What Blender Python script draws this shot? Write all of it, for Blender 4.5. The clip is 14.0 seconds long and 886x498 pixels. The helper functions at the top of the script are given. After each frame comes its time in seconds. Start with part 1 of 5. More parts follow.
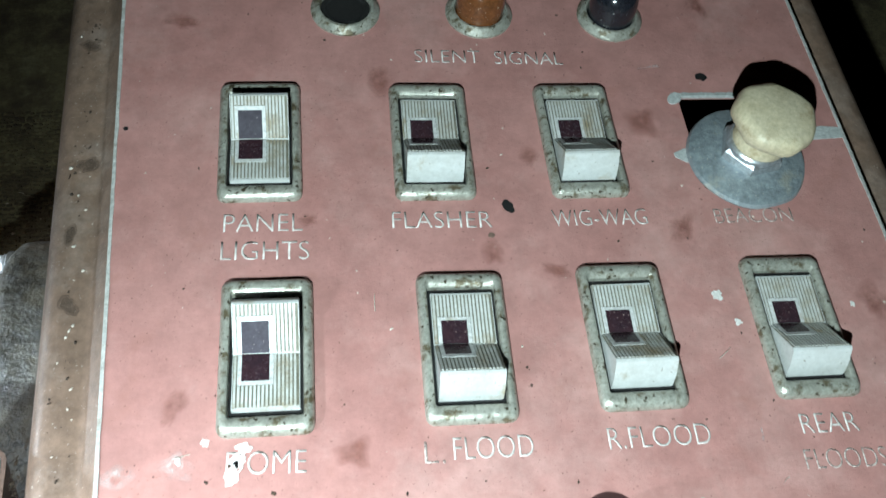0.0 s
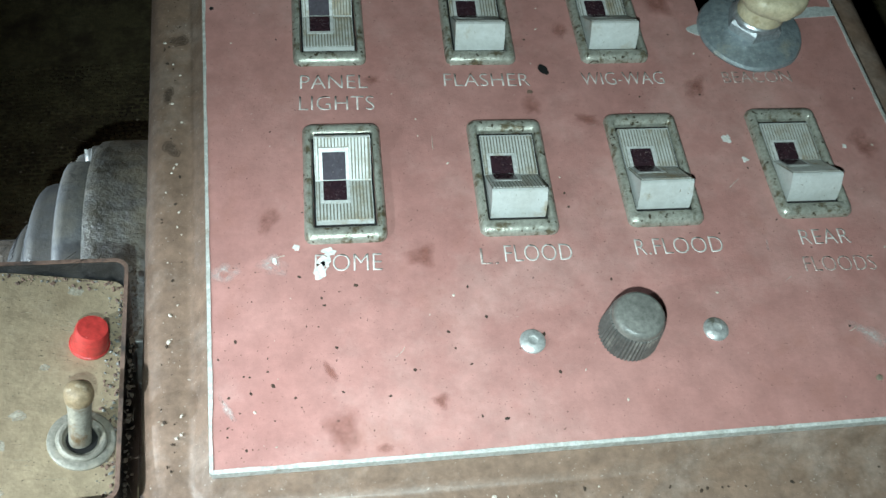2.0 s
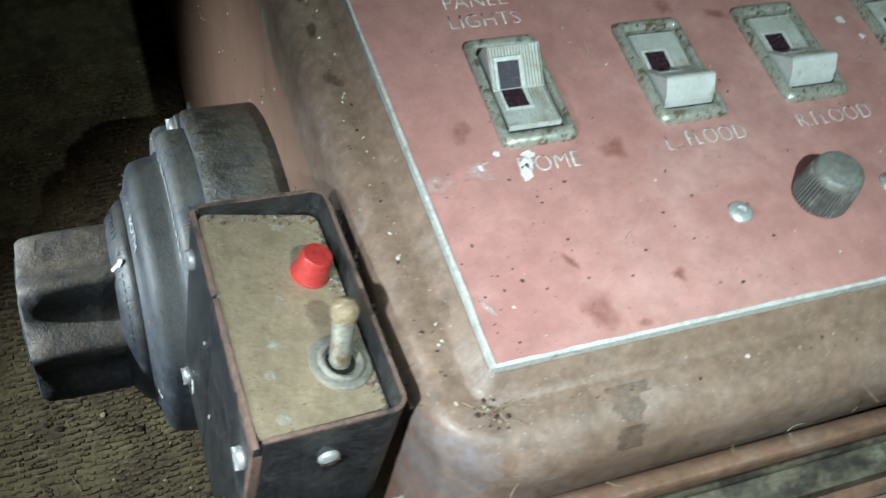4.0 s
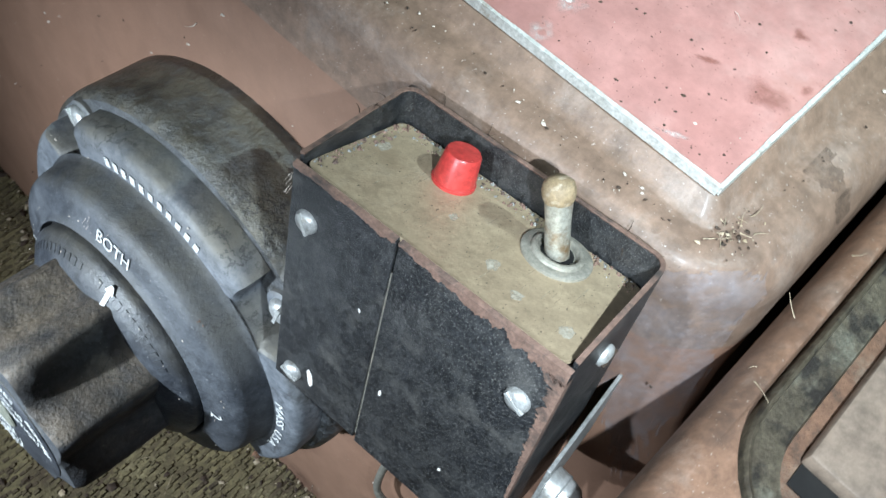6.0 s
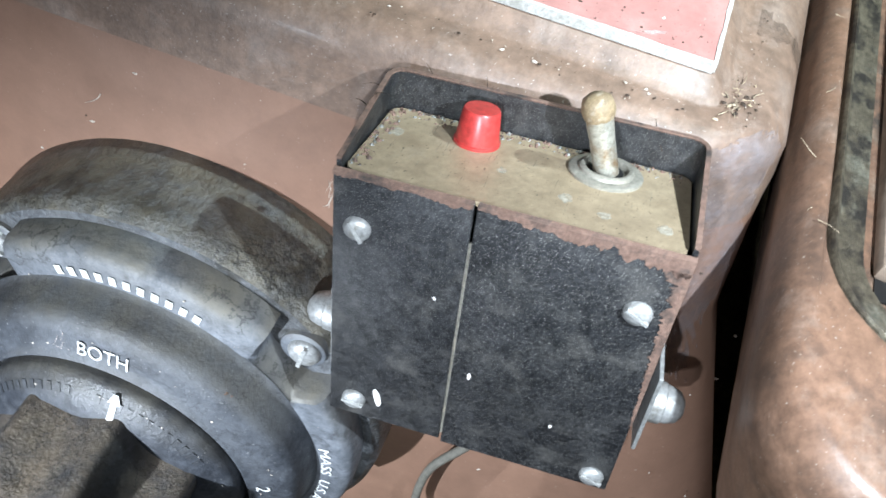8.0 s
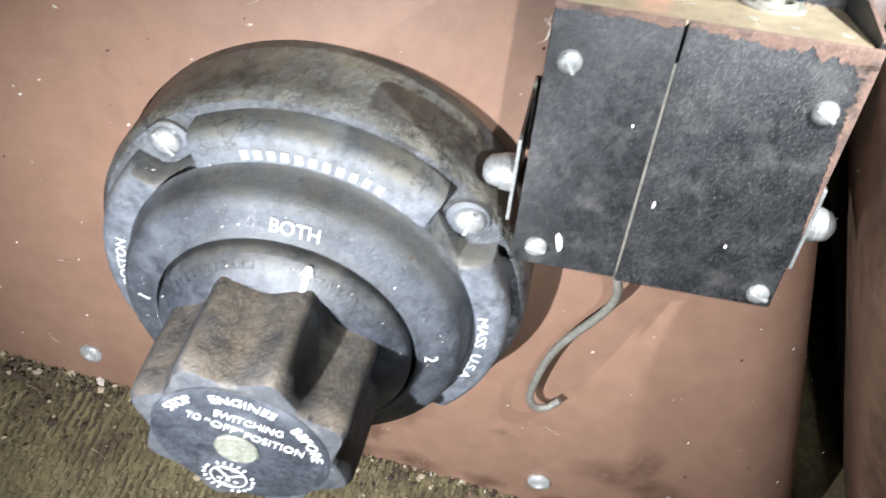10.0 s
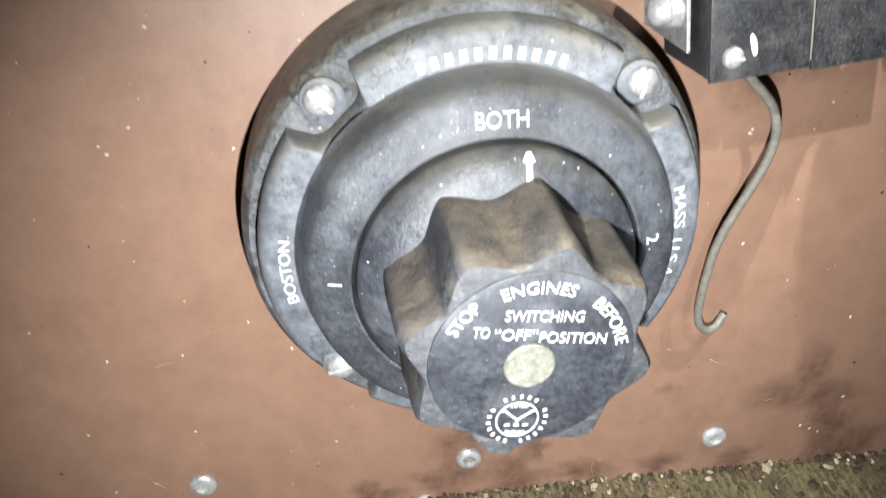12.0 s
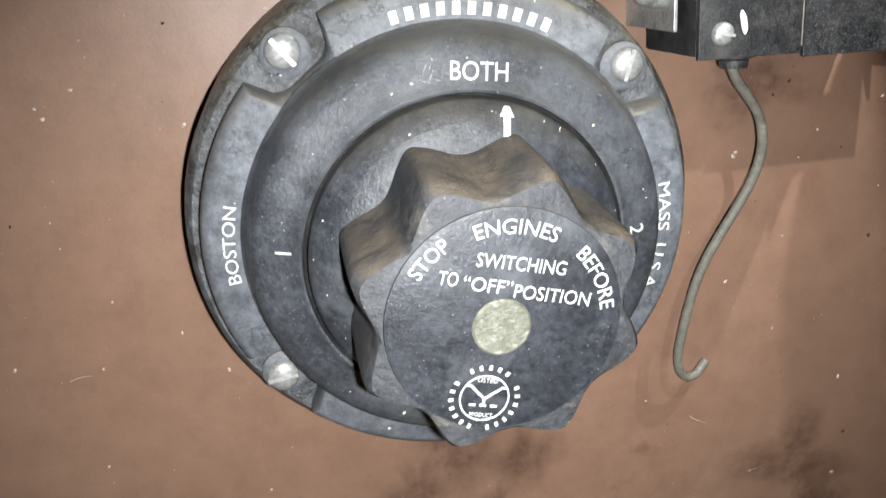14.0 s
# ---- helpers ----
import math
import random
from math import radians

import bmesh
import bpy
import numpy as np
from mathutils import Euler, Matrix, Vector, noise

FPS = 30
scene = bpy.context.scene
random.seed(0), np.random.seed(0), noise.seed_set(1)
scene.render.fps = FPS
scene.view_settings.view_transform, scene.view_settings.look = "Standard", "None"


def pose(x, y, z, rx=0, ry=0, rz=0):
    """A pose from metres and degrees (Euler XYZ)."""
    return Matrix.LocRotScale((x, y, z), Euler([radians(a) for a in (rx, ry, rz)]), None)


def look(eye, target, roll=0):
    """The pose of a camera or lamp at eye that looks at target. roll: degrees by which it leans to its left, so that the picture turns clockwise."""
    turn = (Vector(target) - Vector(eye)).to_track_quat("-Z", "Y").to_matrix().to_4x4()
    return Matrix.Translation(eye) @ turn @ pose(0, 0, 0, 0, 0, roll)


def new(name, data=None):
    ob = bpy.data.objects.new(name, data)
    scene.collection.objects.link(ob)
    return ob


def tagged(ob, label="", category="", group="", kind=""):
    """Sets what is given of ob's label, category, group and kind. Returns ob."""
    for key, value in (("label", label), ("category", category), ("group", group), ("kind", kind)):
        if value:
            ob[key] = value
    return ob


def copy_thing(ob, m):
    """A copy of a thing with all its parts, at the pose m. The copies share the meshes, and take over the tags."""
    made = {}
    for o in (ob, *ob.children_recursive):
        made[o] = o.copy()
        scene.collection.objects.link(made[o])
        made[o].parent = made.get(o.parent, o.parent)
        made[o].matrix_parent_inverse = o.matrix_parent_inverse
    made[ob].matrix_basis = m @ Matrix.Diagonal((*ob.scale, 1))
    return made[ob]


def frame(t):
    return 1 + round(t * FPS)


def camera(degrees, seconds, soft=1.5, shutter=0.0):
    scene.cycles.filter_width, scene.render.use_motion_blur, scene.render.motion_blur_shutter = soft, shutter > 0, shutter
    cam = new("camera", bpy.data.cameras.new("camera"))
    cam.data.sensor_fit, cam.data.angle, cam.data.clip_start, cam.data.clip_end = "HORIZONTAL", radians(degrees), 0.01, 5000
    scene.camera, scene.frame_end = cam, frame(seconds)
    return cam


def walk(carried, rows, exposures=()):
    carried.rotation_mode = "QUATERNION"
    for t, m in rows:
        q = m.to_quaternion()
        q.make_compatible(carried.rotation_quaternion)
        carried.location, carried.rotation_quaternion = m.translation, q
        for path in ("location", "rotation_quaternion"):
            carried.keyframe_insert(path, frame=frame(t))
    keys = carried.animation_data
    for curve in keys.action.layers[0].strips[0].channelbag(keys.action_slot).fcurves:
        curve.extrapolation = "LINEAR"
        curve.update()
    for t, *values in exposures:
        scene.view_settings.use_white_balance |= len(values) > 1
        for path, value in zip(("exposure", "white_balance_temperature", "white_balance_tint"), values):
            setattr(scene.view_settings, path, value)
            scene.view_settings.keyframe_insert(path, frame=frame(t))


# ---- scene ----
cam = camera(54.2, 14.0, shutter=0.4)
PATH = [
    (0, (0.062, 0.079, 0.498), (0.391, 1.077, -1.204), 11.5),
    (0.5, (0.059, 0.066, 0.497), (0.374, 1.065, -1.207), 10.7),
    (1, (0.052, 0.052, 0.496), (0.357, 1.046, -1.212), 10.2),
    (1.5, (0.045, 0.034, 0.495), (0.358, 1.037, -1.207), 10.1),
    (2, (0.041, 0.024, 0.504), (0.352, 1.033, -1.194), 9.6),
    (2.5, (0.038, 0.011, 0.516), (0.363, 1.028, -1.175), 9.7),
    (3, (0.017, -0.003, 0.521), (0.401, 1.01, -1.16), 12.0),
    (3.5, (-0.01, 0.005, 0.512), (0.436, 1.019, -1.153), 13.2),
    (4, (-0.045, 0.02, 0.483), (0.515, 0.973, -1.183), 13.2),
    (4.2, (-0.055, 0.024, 0.48), (0.533, 0.95, -1.192), 13.1),
    (6.3, (-0.118, 0.084, 0.437), (0.897, 0.508, -1.233), 18.4),
    (6.5, (-0.119, 0.086, 0.44), (0.922, 0.486, -1.22), 17.9),
    (7, (-0.129, 0.093, 0.434), (0.959, 0.446, -1.207), 16.4),
    (7.2, (-0.133, 0.097, 0.431), (0.993, 0.393, -1.195), 16.2),
    (9.3, (-0.174, 0.147, 0.408), (1.082, 0.192, -1.148), 13.8),
    (9.5, (-0.181, 0.149, 0.406), (1.08, 0.184, -1.146), 14.1),
    (10, (-0.203, 0.162, 0.403), (1.076, 0.173, -1.135), 14.5),
    (10.5, (-0.225, 0.185, 0.389), (1.072, 0.184, -1.133), 10.8),
    (11, (-0.25, 0.218, 0.367), (1.116, 0.135, -1.092), 7.5),
    (11.5, (-0.255, 0.244, 0.354), (1.213, 0.007, -0.984), 6.0),
    (12, (-0.249, 0.248, 0.324), (1.346, -0.014, -0.854), 0.8),
    (12.5, (-0.256, 0.251, 0.29), (1.349, -0.053, -0.864), 4.0),
    (13, (-0.257, 0.252, 0.277), (1.41, -0.089, -0.775), 4.7),
    (13.5, (-0.255, 0.248, 0.272), (1.468, -0.116, -0.676), 4.8),
    (14, (-0.253, 0.248, 0.271), (1.515, -0.124, -0.586), 4.9),
]
EXPOSURES = [(0.0, 0.50, 5600, 4), (0.5, 0.33, 5600, 4), (1.0, 0.14, 5600, 2), (1.5, -0.06, 5600, 0), (2.0, -0.16, 5600, 0), (3.0, -0.36, 5600, 0), (4.2, -0.24, 5600, 0), (6.3, 0.0, 5550, 6), (7.2, 0.10, 5550, 7), (9.3, 0.70, 5950, 12), (10.0, 0.82, 6050, 12), (11.0, 0.78, 6400, 12), (12.0, 0.83, 6400, 11), (12.5, 0.65, 6400, 11), (13.0, 0.68, 6400, 11), (13.5, 0.72, 6400, 10), (14.0, 0.20, 6500, 11)]
walk(cam, [(t, look(eye, target, roll)) for t, eye, target, roll in PATH], exposures=EXPOSURES)

# ---- light: small fixed spots at panel, box, side wall; stand-ins for one carried torch ----
world = bpy.data.worlds.new("dark_interior")
scene.world = world
world.use_nodes = True
world.node_tree.nodes["Background"].inputs[0].default_value = (0.5, 0.6, 0.5, 1)
world.node_tree.nodes["Background"].inputs[1].default_value = 0.004


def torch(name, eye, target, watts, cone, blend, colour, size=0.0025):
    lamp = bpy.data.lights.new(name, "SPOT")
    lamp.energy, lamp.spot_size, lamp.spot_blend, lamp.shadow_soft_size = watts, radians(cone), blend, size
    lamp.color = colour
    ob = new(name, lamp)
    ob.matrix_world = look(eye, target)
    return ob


torch("torch_stand_in_over_panel", (0.030, 0.004, 0.498), (0.150, 0.195, 0.306), 3.9, 98, 0.85, (0.90, 1.0, 0.93), 0.002)
torch("torch_stand_in_over_box", (-0.108, 0.038, 0.430), (-0.008, 0.068, 0.285), 3.1, 72, 1.0, (0.96, 1.0, 0.98), 0.002)
torch("torch_stand_in_beside_box", (-0.186, 0.122, 0.388), (-0.022, 0.108, 0.250), 1.55, 64, 1.0, (0.97, 1.0, 0.99), 0.002)
torch("torch_stand_in_before_wall", (-0.253, 0.237, 0.264), (-0.02, 0.194, 0.112), 5.1, 92, 1.0, (0.97, 1.0, 1.0), 0.0025)

# ---- materials ----


def mat(name, c1, c2, scale=60, rough=0.6, metal=0.0, bump=0.15, fine=900, dirt=None, dirt_scale=45, dirt_at=0.62, dirt_soft=0.08, grit=None, grit_at=0.70, coat=0.0, stretch=None, island=0.0, dust=None, dust_at=0.55, pale=None, pale_at=0.6, mottle=0.35, patchy=None, veins=None, lumps=0.0, fade=False):
    m = bpy.data.materials.new(name)
    m.use_nodes = True
    nt = m.node_tree
    N, L = nt.nodes, nt.links
    bsdf = N["Principled BSDF"]
    tc = N.new("ShaderNodeTexCoord")
    info = N.new("ShaderNodeObjectInfo")
    far_off = N.new("ShaderNodeVectorMath")
    far_off.operation = "MULTIPLY_ADD"
    L.new(info.outputs["Random"], far_off.inputs[0])
    far_off.inputs[1].default_value = (3.1, 4.7, 2.3)
    L.new(tc.outputs["Object"], far_off.inputs[2])
    src = far_off.outputs["Vector"]
    if stretch:
        mp = N.new("ShaderNodeMapping")
        mp.inputs["Scale"].default_value = stretch
        L.new(src, mp.inputs["Vector"])
        src = mp.outputs["Vector"]

    def noise_tex(s, detail=5, rough_=0.6, vec=src):
        n = N.new("ShaderNodeTexNoise")
        n.inputs["Scale"].default_value, n.inputs["Detail"].default_value, n.inputs["Roughness"].default_value = s, detail, rough_
        L.new(vec, n.inputs["Vector"])
        return n.outputs["Fac"]

    def ramp(sock, lo, hi, top=1.0):
        r = N.new("ShaderNodeMapRange")
        r.inputs["To Max"].default_value = top
        r.inputs["From Min"].default_value, r.inputs["From Max"].default_value = lo, hi
        L.new(sock, r.inputs["Value"])
        return r.outputs["Result"]

    def mix(fac, a, b):
        x = N.new("ShaderNodeMix")
        x.data_type = "RGBA"
        L.new(fac, x.inputs["Factor"])
        for sock, v in ((x.inputs["A"], a), (x.inputs["B"], b)):
            if isinstance(v, tuple):
                sock.default_value = (*v, 1)
            else:
                L.new(v, sock)
        return x.outputs["Result"]

    col = mix(ramp(noise_tex(scale, 9, 0.72), 0.34, 0.66), c1, c2)
    if pale:
        col = mix(ramp(noise_tex(scale * 0.7, 10, 0.75), pale_at - 0.1, pale_at + 0.12), col, pale)
    if mottle:
        sh = N.new("ShaderNodeMapRange")
        sh.inputs["From Min"].default_value, sh.inputs["From Max"].default_value = 0.35, 0.65
        sh.inputs["To Min"].default_value, sh.inputs["To Max"].default_value = 1 - mottle, 1 + 0.5 * mottle
        L.new(noise_tex(min(900, scale * 6), 8, 0.75), sh.inputs["Value"])
        hsv = N.new("ShaderNodeHueSaturation")
        L.new(sh.outputs["Result"], hsv.inputs["Value"])
        L.new(col, hsv.inputs["Color"])
        col = hsv.outputs["Color"]
    if dirt:
        col = mix(ramp(noise_tex(dirt_scale, 8, 0.68), dirt_at - dirt_soft, dirt_at + dirt_soft), col, dirt)
    if grit:
        col = mix(ramp(noise_tex(fine * 1.5, 2, 0.5), grit_at, grit_at + 0.03), col, grit)
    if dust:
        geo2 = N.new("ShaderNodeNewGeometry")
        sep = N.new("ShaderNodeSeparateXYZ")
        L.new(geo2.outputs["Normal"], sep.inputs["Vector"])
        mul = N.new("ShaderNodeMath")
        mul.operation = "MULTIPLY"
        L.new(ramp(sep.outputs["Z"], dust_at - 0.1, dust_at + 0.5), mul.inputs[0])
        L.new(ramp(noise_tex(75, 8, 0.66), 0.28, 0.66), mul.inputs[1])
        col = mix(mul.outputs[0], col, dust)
    if veins:
        # thin dark crackle along the middle level of a noise
        vs, vw, vc = veins
        near = N.new("ShaderNodeMath")
        near.operation = "SUBTRACT"
        near.inputs[1].default_value = 0.5
        L.new(noise_tex(vs, 6, 0.62), near.inputs[0])
        away = N.new("ShaderNodeMath")
        away.operation = "ABSOLUTE"
        L.new(near.outputs[0], away.inputs[0])
        line = N.new("ShaderNodeMapRange")
        line.inputs["From Max"].default_value = vw
        line.inputs["To Min"].default_value, line.inputs["To Max"].default_value = 0.75, 0.0
        L.new(away.outputs[0], line.inputs["Value"])
        gate = N.new("ShaderNodeMath")
        gate.operation = "MULTIPLY"
        L.new(line.outputs["Result"], gate.inputs[0])
        L.new(ramp(noise_tex(vs * 0.45, 3, 0.5), 0.45, 0.6), gate.inputs[1])
        col = mix(gate.outputs[0], col, vc)
    if island:
        geo = N.new("ShaderNodeNewGeometry")
        bc = N.new("ShaderNodeHueSaturation")
        L.new(ramp(geo.outputs["Random Per Island"], 0, 1), bc.inputs["Fac"])
        bc.inputs["Value"].default_value = 1 + island
        L.new(col, bc.inputs["Color"])
        col = bc.outputs["Color"]
    L.new(col, bsdf.inputs["Base Color"])
    if patchy:
        alpha = ramp(noise_tex(patchy[0], 8, 0.75), patchy[1], patchy[2], patchy[3] if len(patchy) > 3 else 1.0)
        if fade:
            # films thin out towards their rims
            uv = N.new("ShaderNodeUVMap")
            rim = N.new("ShaderNodeSeparateXYZ")
            L.new(uv.outputs["UV"], rim.inputs["Vector"])
            thin = N.new("ShaderNodeMath")
            thin.operation = "MULTIPLY"
            L.new(ramp(rim.outputs["X"], 1.0, 0.35), thin.inputs[0])
            L.new(alpha, thin.inputs[1])
            alpha = thin.outputs[0]
        L.new(alpha, bsdf.inputs["Alpha"])
    rr = N.new("ShaderNodeMapRange")
    rr.inputs["To Min"].default_value, rr.inputs["To Max"].default_value = max(0.05, rough - 0.15), min(1.0, rough + 0.15)
    L.new(noise_tex(scale * 2.3), rr.inputs["Value"])
    L.new(rr.outputs["Result"], bsdf.inputs["Roughness"])
    bsdf.inputs["Metallic"].default_value = metal
    if coat:
        bsdf.inputs["Coat Weight"].default_value = coat
        bsdf.inputs["Coat Roughness"].default_value = 0.2
    if bump:
        b = N.new("ShaderNodeBump")
        b.inputs["Strength"].default_value, b.inputs["Distance"].default_value = bump, 0.001
        L.new(noise_tex(fine, 6, 0.65), b.inputs["Height"])
        if lumps:
            b2 = N.new("ShaderNodeBump")
            b2.inputs["Strength"].default_value, b2.inputs["Distance"].default_value = lumps, 0.004
            L.new(noise_tex(130, 5, 0.6), b2.inputs["Height"])
            L.new(b2.outputs["Normal"], b.inputs["Normal"])
        L.new(b.outputs["Normal"], bsdf.inputs["Normal"])
    return m


PINK = mat("faded_pink_paint", (0.438, 0.226, 0.200), (0.368, 0.178, 0.156), 22, 0.5, dirt=(0.34, 0.160, 0.130), dirt_scale=30, dirt_at=0.66, dirt_soft=0.08, grit=(0.16, 0.08, 0.06), grit_at=0.70, bump=0.12, pale=(0.49, 0.295, 0.262), pale_at=0.58, mottle=0.16)
EDGE = mat("worn_white_edge", (0.58, 0.575, 0.545), (0.40, 0.39, 0.35), 300, 0.5, dirt=(0.2, 0.15, 0.1), dirt_scale=160, dirt_at=0.64)
BROWN = mat("brown_fibreglass_paint", (0.262, 0.155, 0.106), (0.222, 0.128, 0.086), 14, 0.45, dirt=(0.13, 0.078, 0.055), dirt_scale=19, dirt_at=0.70, dirt_soft=0.06, grit=(0.40, 0.31, 0.25), grit_at=0.735, bump=0.08, mottle=0.12)
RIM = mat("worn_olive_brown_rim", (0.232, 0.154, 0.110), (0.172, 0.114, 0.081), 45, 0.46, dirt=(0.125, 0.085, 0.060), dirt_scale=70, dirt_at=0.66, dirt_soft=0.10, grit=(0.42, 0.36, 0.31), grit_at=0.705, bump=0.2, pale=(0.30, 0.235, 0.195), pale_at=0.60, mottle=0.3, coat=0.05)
BEZEL = mat("dull_zinc_bezel", (0.46, 0.455, 0.39), (0.345, 0.338, 0.28), 170, 0.34, 0.35, dirt=(0.130, 0.105, 0.060), dirt_scale=260, dirt_at=0.575, dirt_soft=0.05, grit=(0.065, 0.052, 0.032), grit_at=0.64, fine=380, bump=0.3, mottle=0.35)
IVORY = mat("aged_white_plastic", (0.56, 0.57, 0.555), (0.47, 0.47, 0.44), 110, 0.42, dirt=(0.30, 0.235, 0.14), dirt_scale=95, dirt_at=0.64, grit=(0.20, 0.175, 0.13), grit_at=0.70, bump=0.08, mottle=0.12)
RIB = mat("white_plastic_rib", (0.55, 0.555, 0.53), (0.43, 0.43, 0.385), 120, 0.42, dirt=(0.27, 0.21, 0.12), dirt_scale=95, dirt_at=0.585, bump=0.0, mottle=0.15)
GROOVE = mat("dark_tan_groove", (0.21, 0.20, 0.15), (0.14, 0.125, 0.09), 120, 0.7, bump=0.0)
FRAME = mat("bright_white_plastic", (0.62, 0.62, 0.60), (0.50, 0.50, 0.47), 200, 0.38, dirt=(0.36, 0.31, 0.22), dirt_scale=220, dirt_at=0.66, bump=0.0)
LENS = mat("dark_red_lens", (0.042, 0.020, 0.024), (0.030, 0.018, 0.024), 300, 0.25, grit=(0.22, 0.16, 0.15), grit_at=0.67, bump=0.0)
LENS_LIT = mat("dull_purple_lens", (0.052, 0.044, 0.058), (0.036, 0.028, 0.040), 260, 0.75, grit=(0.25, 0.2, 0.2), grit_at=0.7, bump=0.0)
# black plastic, also the colour painted where gaps and openings lie in shade
BLACK = mat("black_plastic_and_gap_shade", (0.006, 0.006, 0.006), (0.01, 0.009, 0.008), 80, 0.7, bump=0.0)
ENGRAVE = mat("worn_white_engraving", (0.66, 0.62, 0.58), (0.56, 0.50, 0.46), 300, 0.6, dirt=(0.42, 0.21, 0.19), dirt_scale=420, dirt_at=0.66, dirt_soft=0.06, bump=0.0, patchy=(1100, 0.20, 0.36))
WORN = mat("rubbed_engraving", (0.62, 0.55, 0.50), (0.52, 0.40, 0.35), 300, 0.6, bump=0.0, patchy=(800, 0.36, 0.56))
CHROME = mat("dull_bright_metal", (0.62, 0.62, 0.60), (0.48, 0.48, 0.46), 150, 0.4, 0.45, dirt=(0.18, 0.16, 0.12), dirt_scale=260, dirt_at=0.64, bump=0.1)
NICKEL = mat("bright_nickel", (0.60, 0.62, 0.64), (0.46, 0.48, 0.50), 150, 0.42, 0.75, dirt=(0.20, 0.19, 0.16), dirt_scale=260, dirt_at=0.66, bump=0.08)
ZINC = mat("bluish_zinc_plate", (0.38, 0.43, 0.45), (0.28, 0.32, 0.34), 70, 0.42, 0.45, dirt=(0.46, 0.45, 0.38), dirt_scale=120, dirt_at=0.66, grit=(0.55, 0.55, 0.50), grit_at=0.68, bump=0.3, lumps=0.15)
DULL = mat("dusty_tan_zinc", (0.34, 0.32, 0.27), (0.25, 0.235, 0.19), 120, 0.55, 0.35, dirt=(0.40, 0.35, 0.27), dirt_scale=150, dirt_at=0.60, bump=0.25)
CREAM = mat("yellowed_cream_plastic", (0.60, 0.53, 0.37), (0.49, 0.42, 0.27), 110, 0.46, dirt=(0.25, 0.165, 0.07), dirt_scale=150, dirt_at=0.66, bump=0.15, mottle=0.25, veins=(110, 0.010, (0.22, 0.15, 0.07)))
AMBER = mat("brown_amber_glass", (0.16, 0.06, 0.02), (0.12, 0.045, 0.015), 120, 0.15, grit=(0.4, 0.3, 0.2), grit_at=0.7, bump=0.03)
JET = mat("dark_blue_glass", (0.012, 0.013, 0.018), (0.018, 0.018, 0.022), 120, 0.12, grit=(0.3, 0.3, 0.3), grit_at=0.72, bump=0.03)
KNOB = mat("dusty_black_knob", (0.120, 0.120, 0.110), (0.080, 0.080, 0.074), 120, 0.5, dirt=(0.24, 0.23, 0.20), dirt_scale=140, dirt_at=0.6, bump=0.2)
KNOB_TOP = mat("dusty_grey_knob_top", (0.21, 0.205, 0.185), (0.145, 0.142, 0.128), 130, 0.36, dirt=(0.28, 0.27, 0.24), dirt_scale=150, dirt_at=0.62, bump=0.2)
TIN = mat("scuffed_black_metal", (0.010, 0.0105, 0.012), (0.030, 0.0305, 0.033), 130, 0.38, dirt=(0.070, 0.067, 0.063), dirt_scale=95, dirt_at=0.62, dirt_soft=0.09, grit=(0.135, 0.131, 0.125), grit_at=0.62, fine=2400, bump=0.3, mottle=0.8, pale=(0.060, 0.059, 0.058), pale_at=0.58)
GOLD = mat("tarnished_brass_plate", (0.455, 0.362, 0.238), (0.355, 0.276, 0.180), 42, 0.46, 0.25, dirt=(0.275, 0.208, 0.132), dirt_scale=60, dirt_at=0.62, dirt_soft=0.10, grit=(0.10, 0.08, 0.05), grit_at=0.69, bump=0.2, pale=(0.47, 0.40, 0.30), pale_at=0.62, mottle=0.25)
SPARK = mat("bright_scratched_brass", (0.56, 0.50, 0.37), (0.48, 0.42, 0.30), 300, 0.4, 0.3, bump=0.0, patchy=(500, 0.40, 0.60, 0.8))
SPOT = mat("pale_dried_dust", (0.52, 0.48, 0.39), (0.44, 0.40, 0.31), 200, 0.8, bump=0.1, patchy=(420, 0.30, 0.62, 0.85))
TIP = mat("brown_dusty_lever_tip", (0.30, 0.225, 0.130), (0.21, 0.150, 0.085), 300, 0.6, dirt=(0.42, 0.36, 0.27), dirt_scale=400, dirt_at=0.62, bump=0.3)
RUST = mat("brown_rust", (0.205, 0.130, 0.098), (0.135, 0.080, 0.058), 140, 0.8, dirt=(0.045, 0.035, 0.03), dirt_scale=160, dirt_at=0.57, bump=0.4)
RED = mat("bright_red_plastic", (0.46, 0.044, 0.038), (0.38, 0.036, 0.031), 120, 0.36, grit=(0.7, 0.25, 0.22), grit_at=0.74, bump=0.03)
LEVER = mat("worn_nickel_lever", (0.50, 0.48, 0.41), (0.38, 0.36, 0.30), 160, 0.38, 0.5, dirt=(0.20, 0.12, 0.05), dirt_scale=150, dirt_at=0.58, bump=0.1)
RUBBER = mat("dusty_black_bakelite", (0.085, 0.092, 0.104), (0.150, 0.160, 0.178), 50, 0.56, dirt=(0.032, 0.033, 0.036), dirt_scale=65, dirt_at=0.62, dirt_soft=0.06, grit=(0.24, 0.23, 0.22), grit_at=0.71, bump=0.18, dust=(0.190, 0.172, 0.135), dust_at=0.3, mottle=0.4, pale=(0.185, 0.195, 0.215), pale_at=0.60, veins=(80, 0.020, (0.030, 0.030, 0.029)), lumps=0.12)
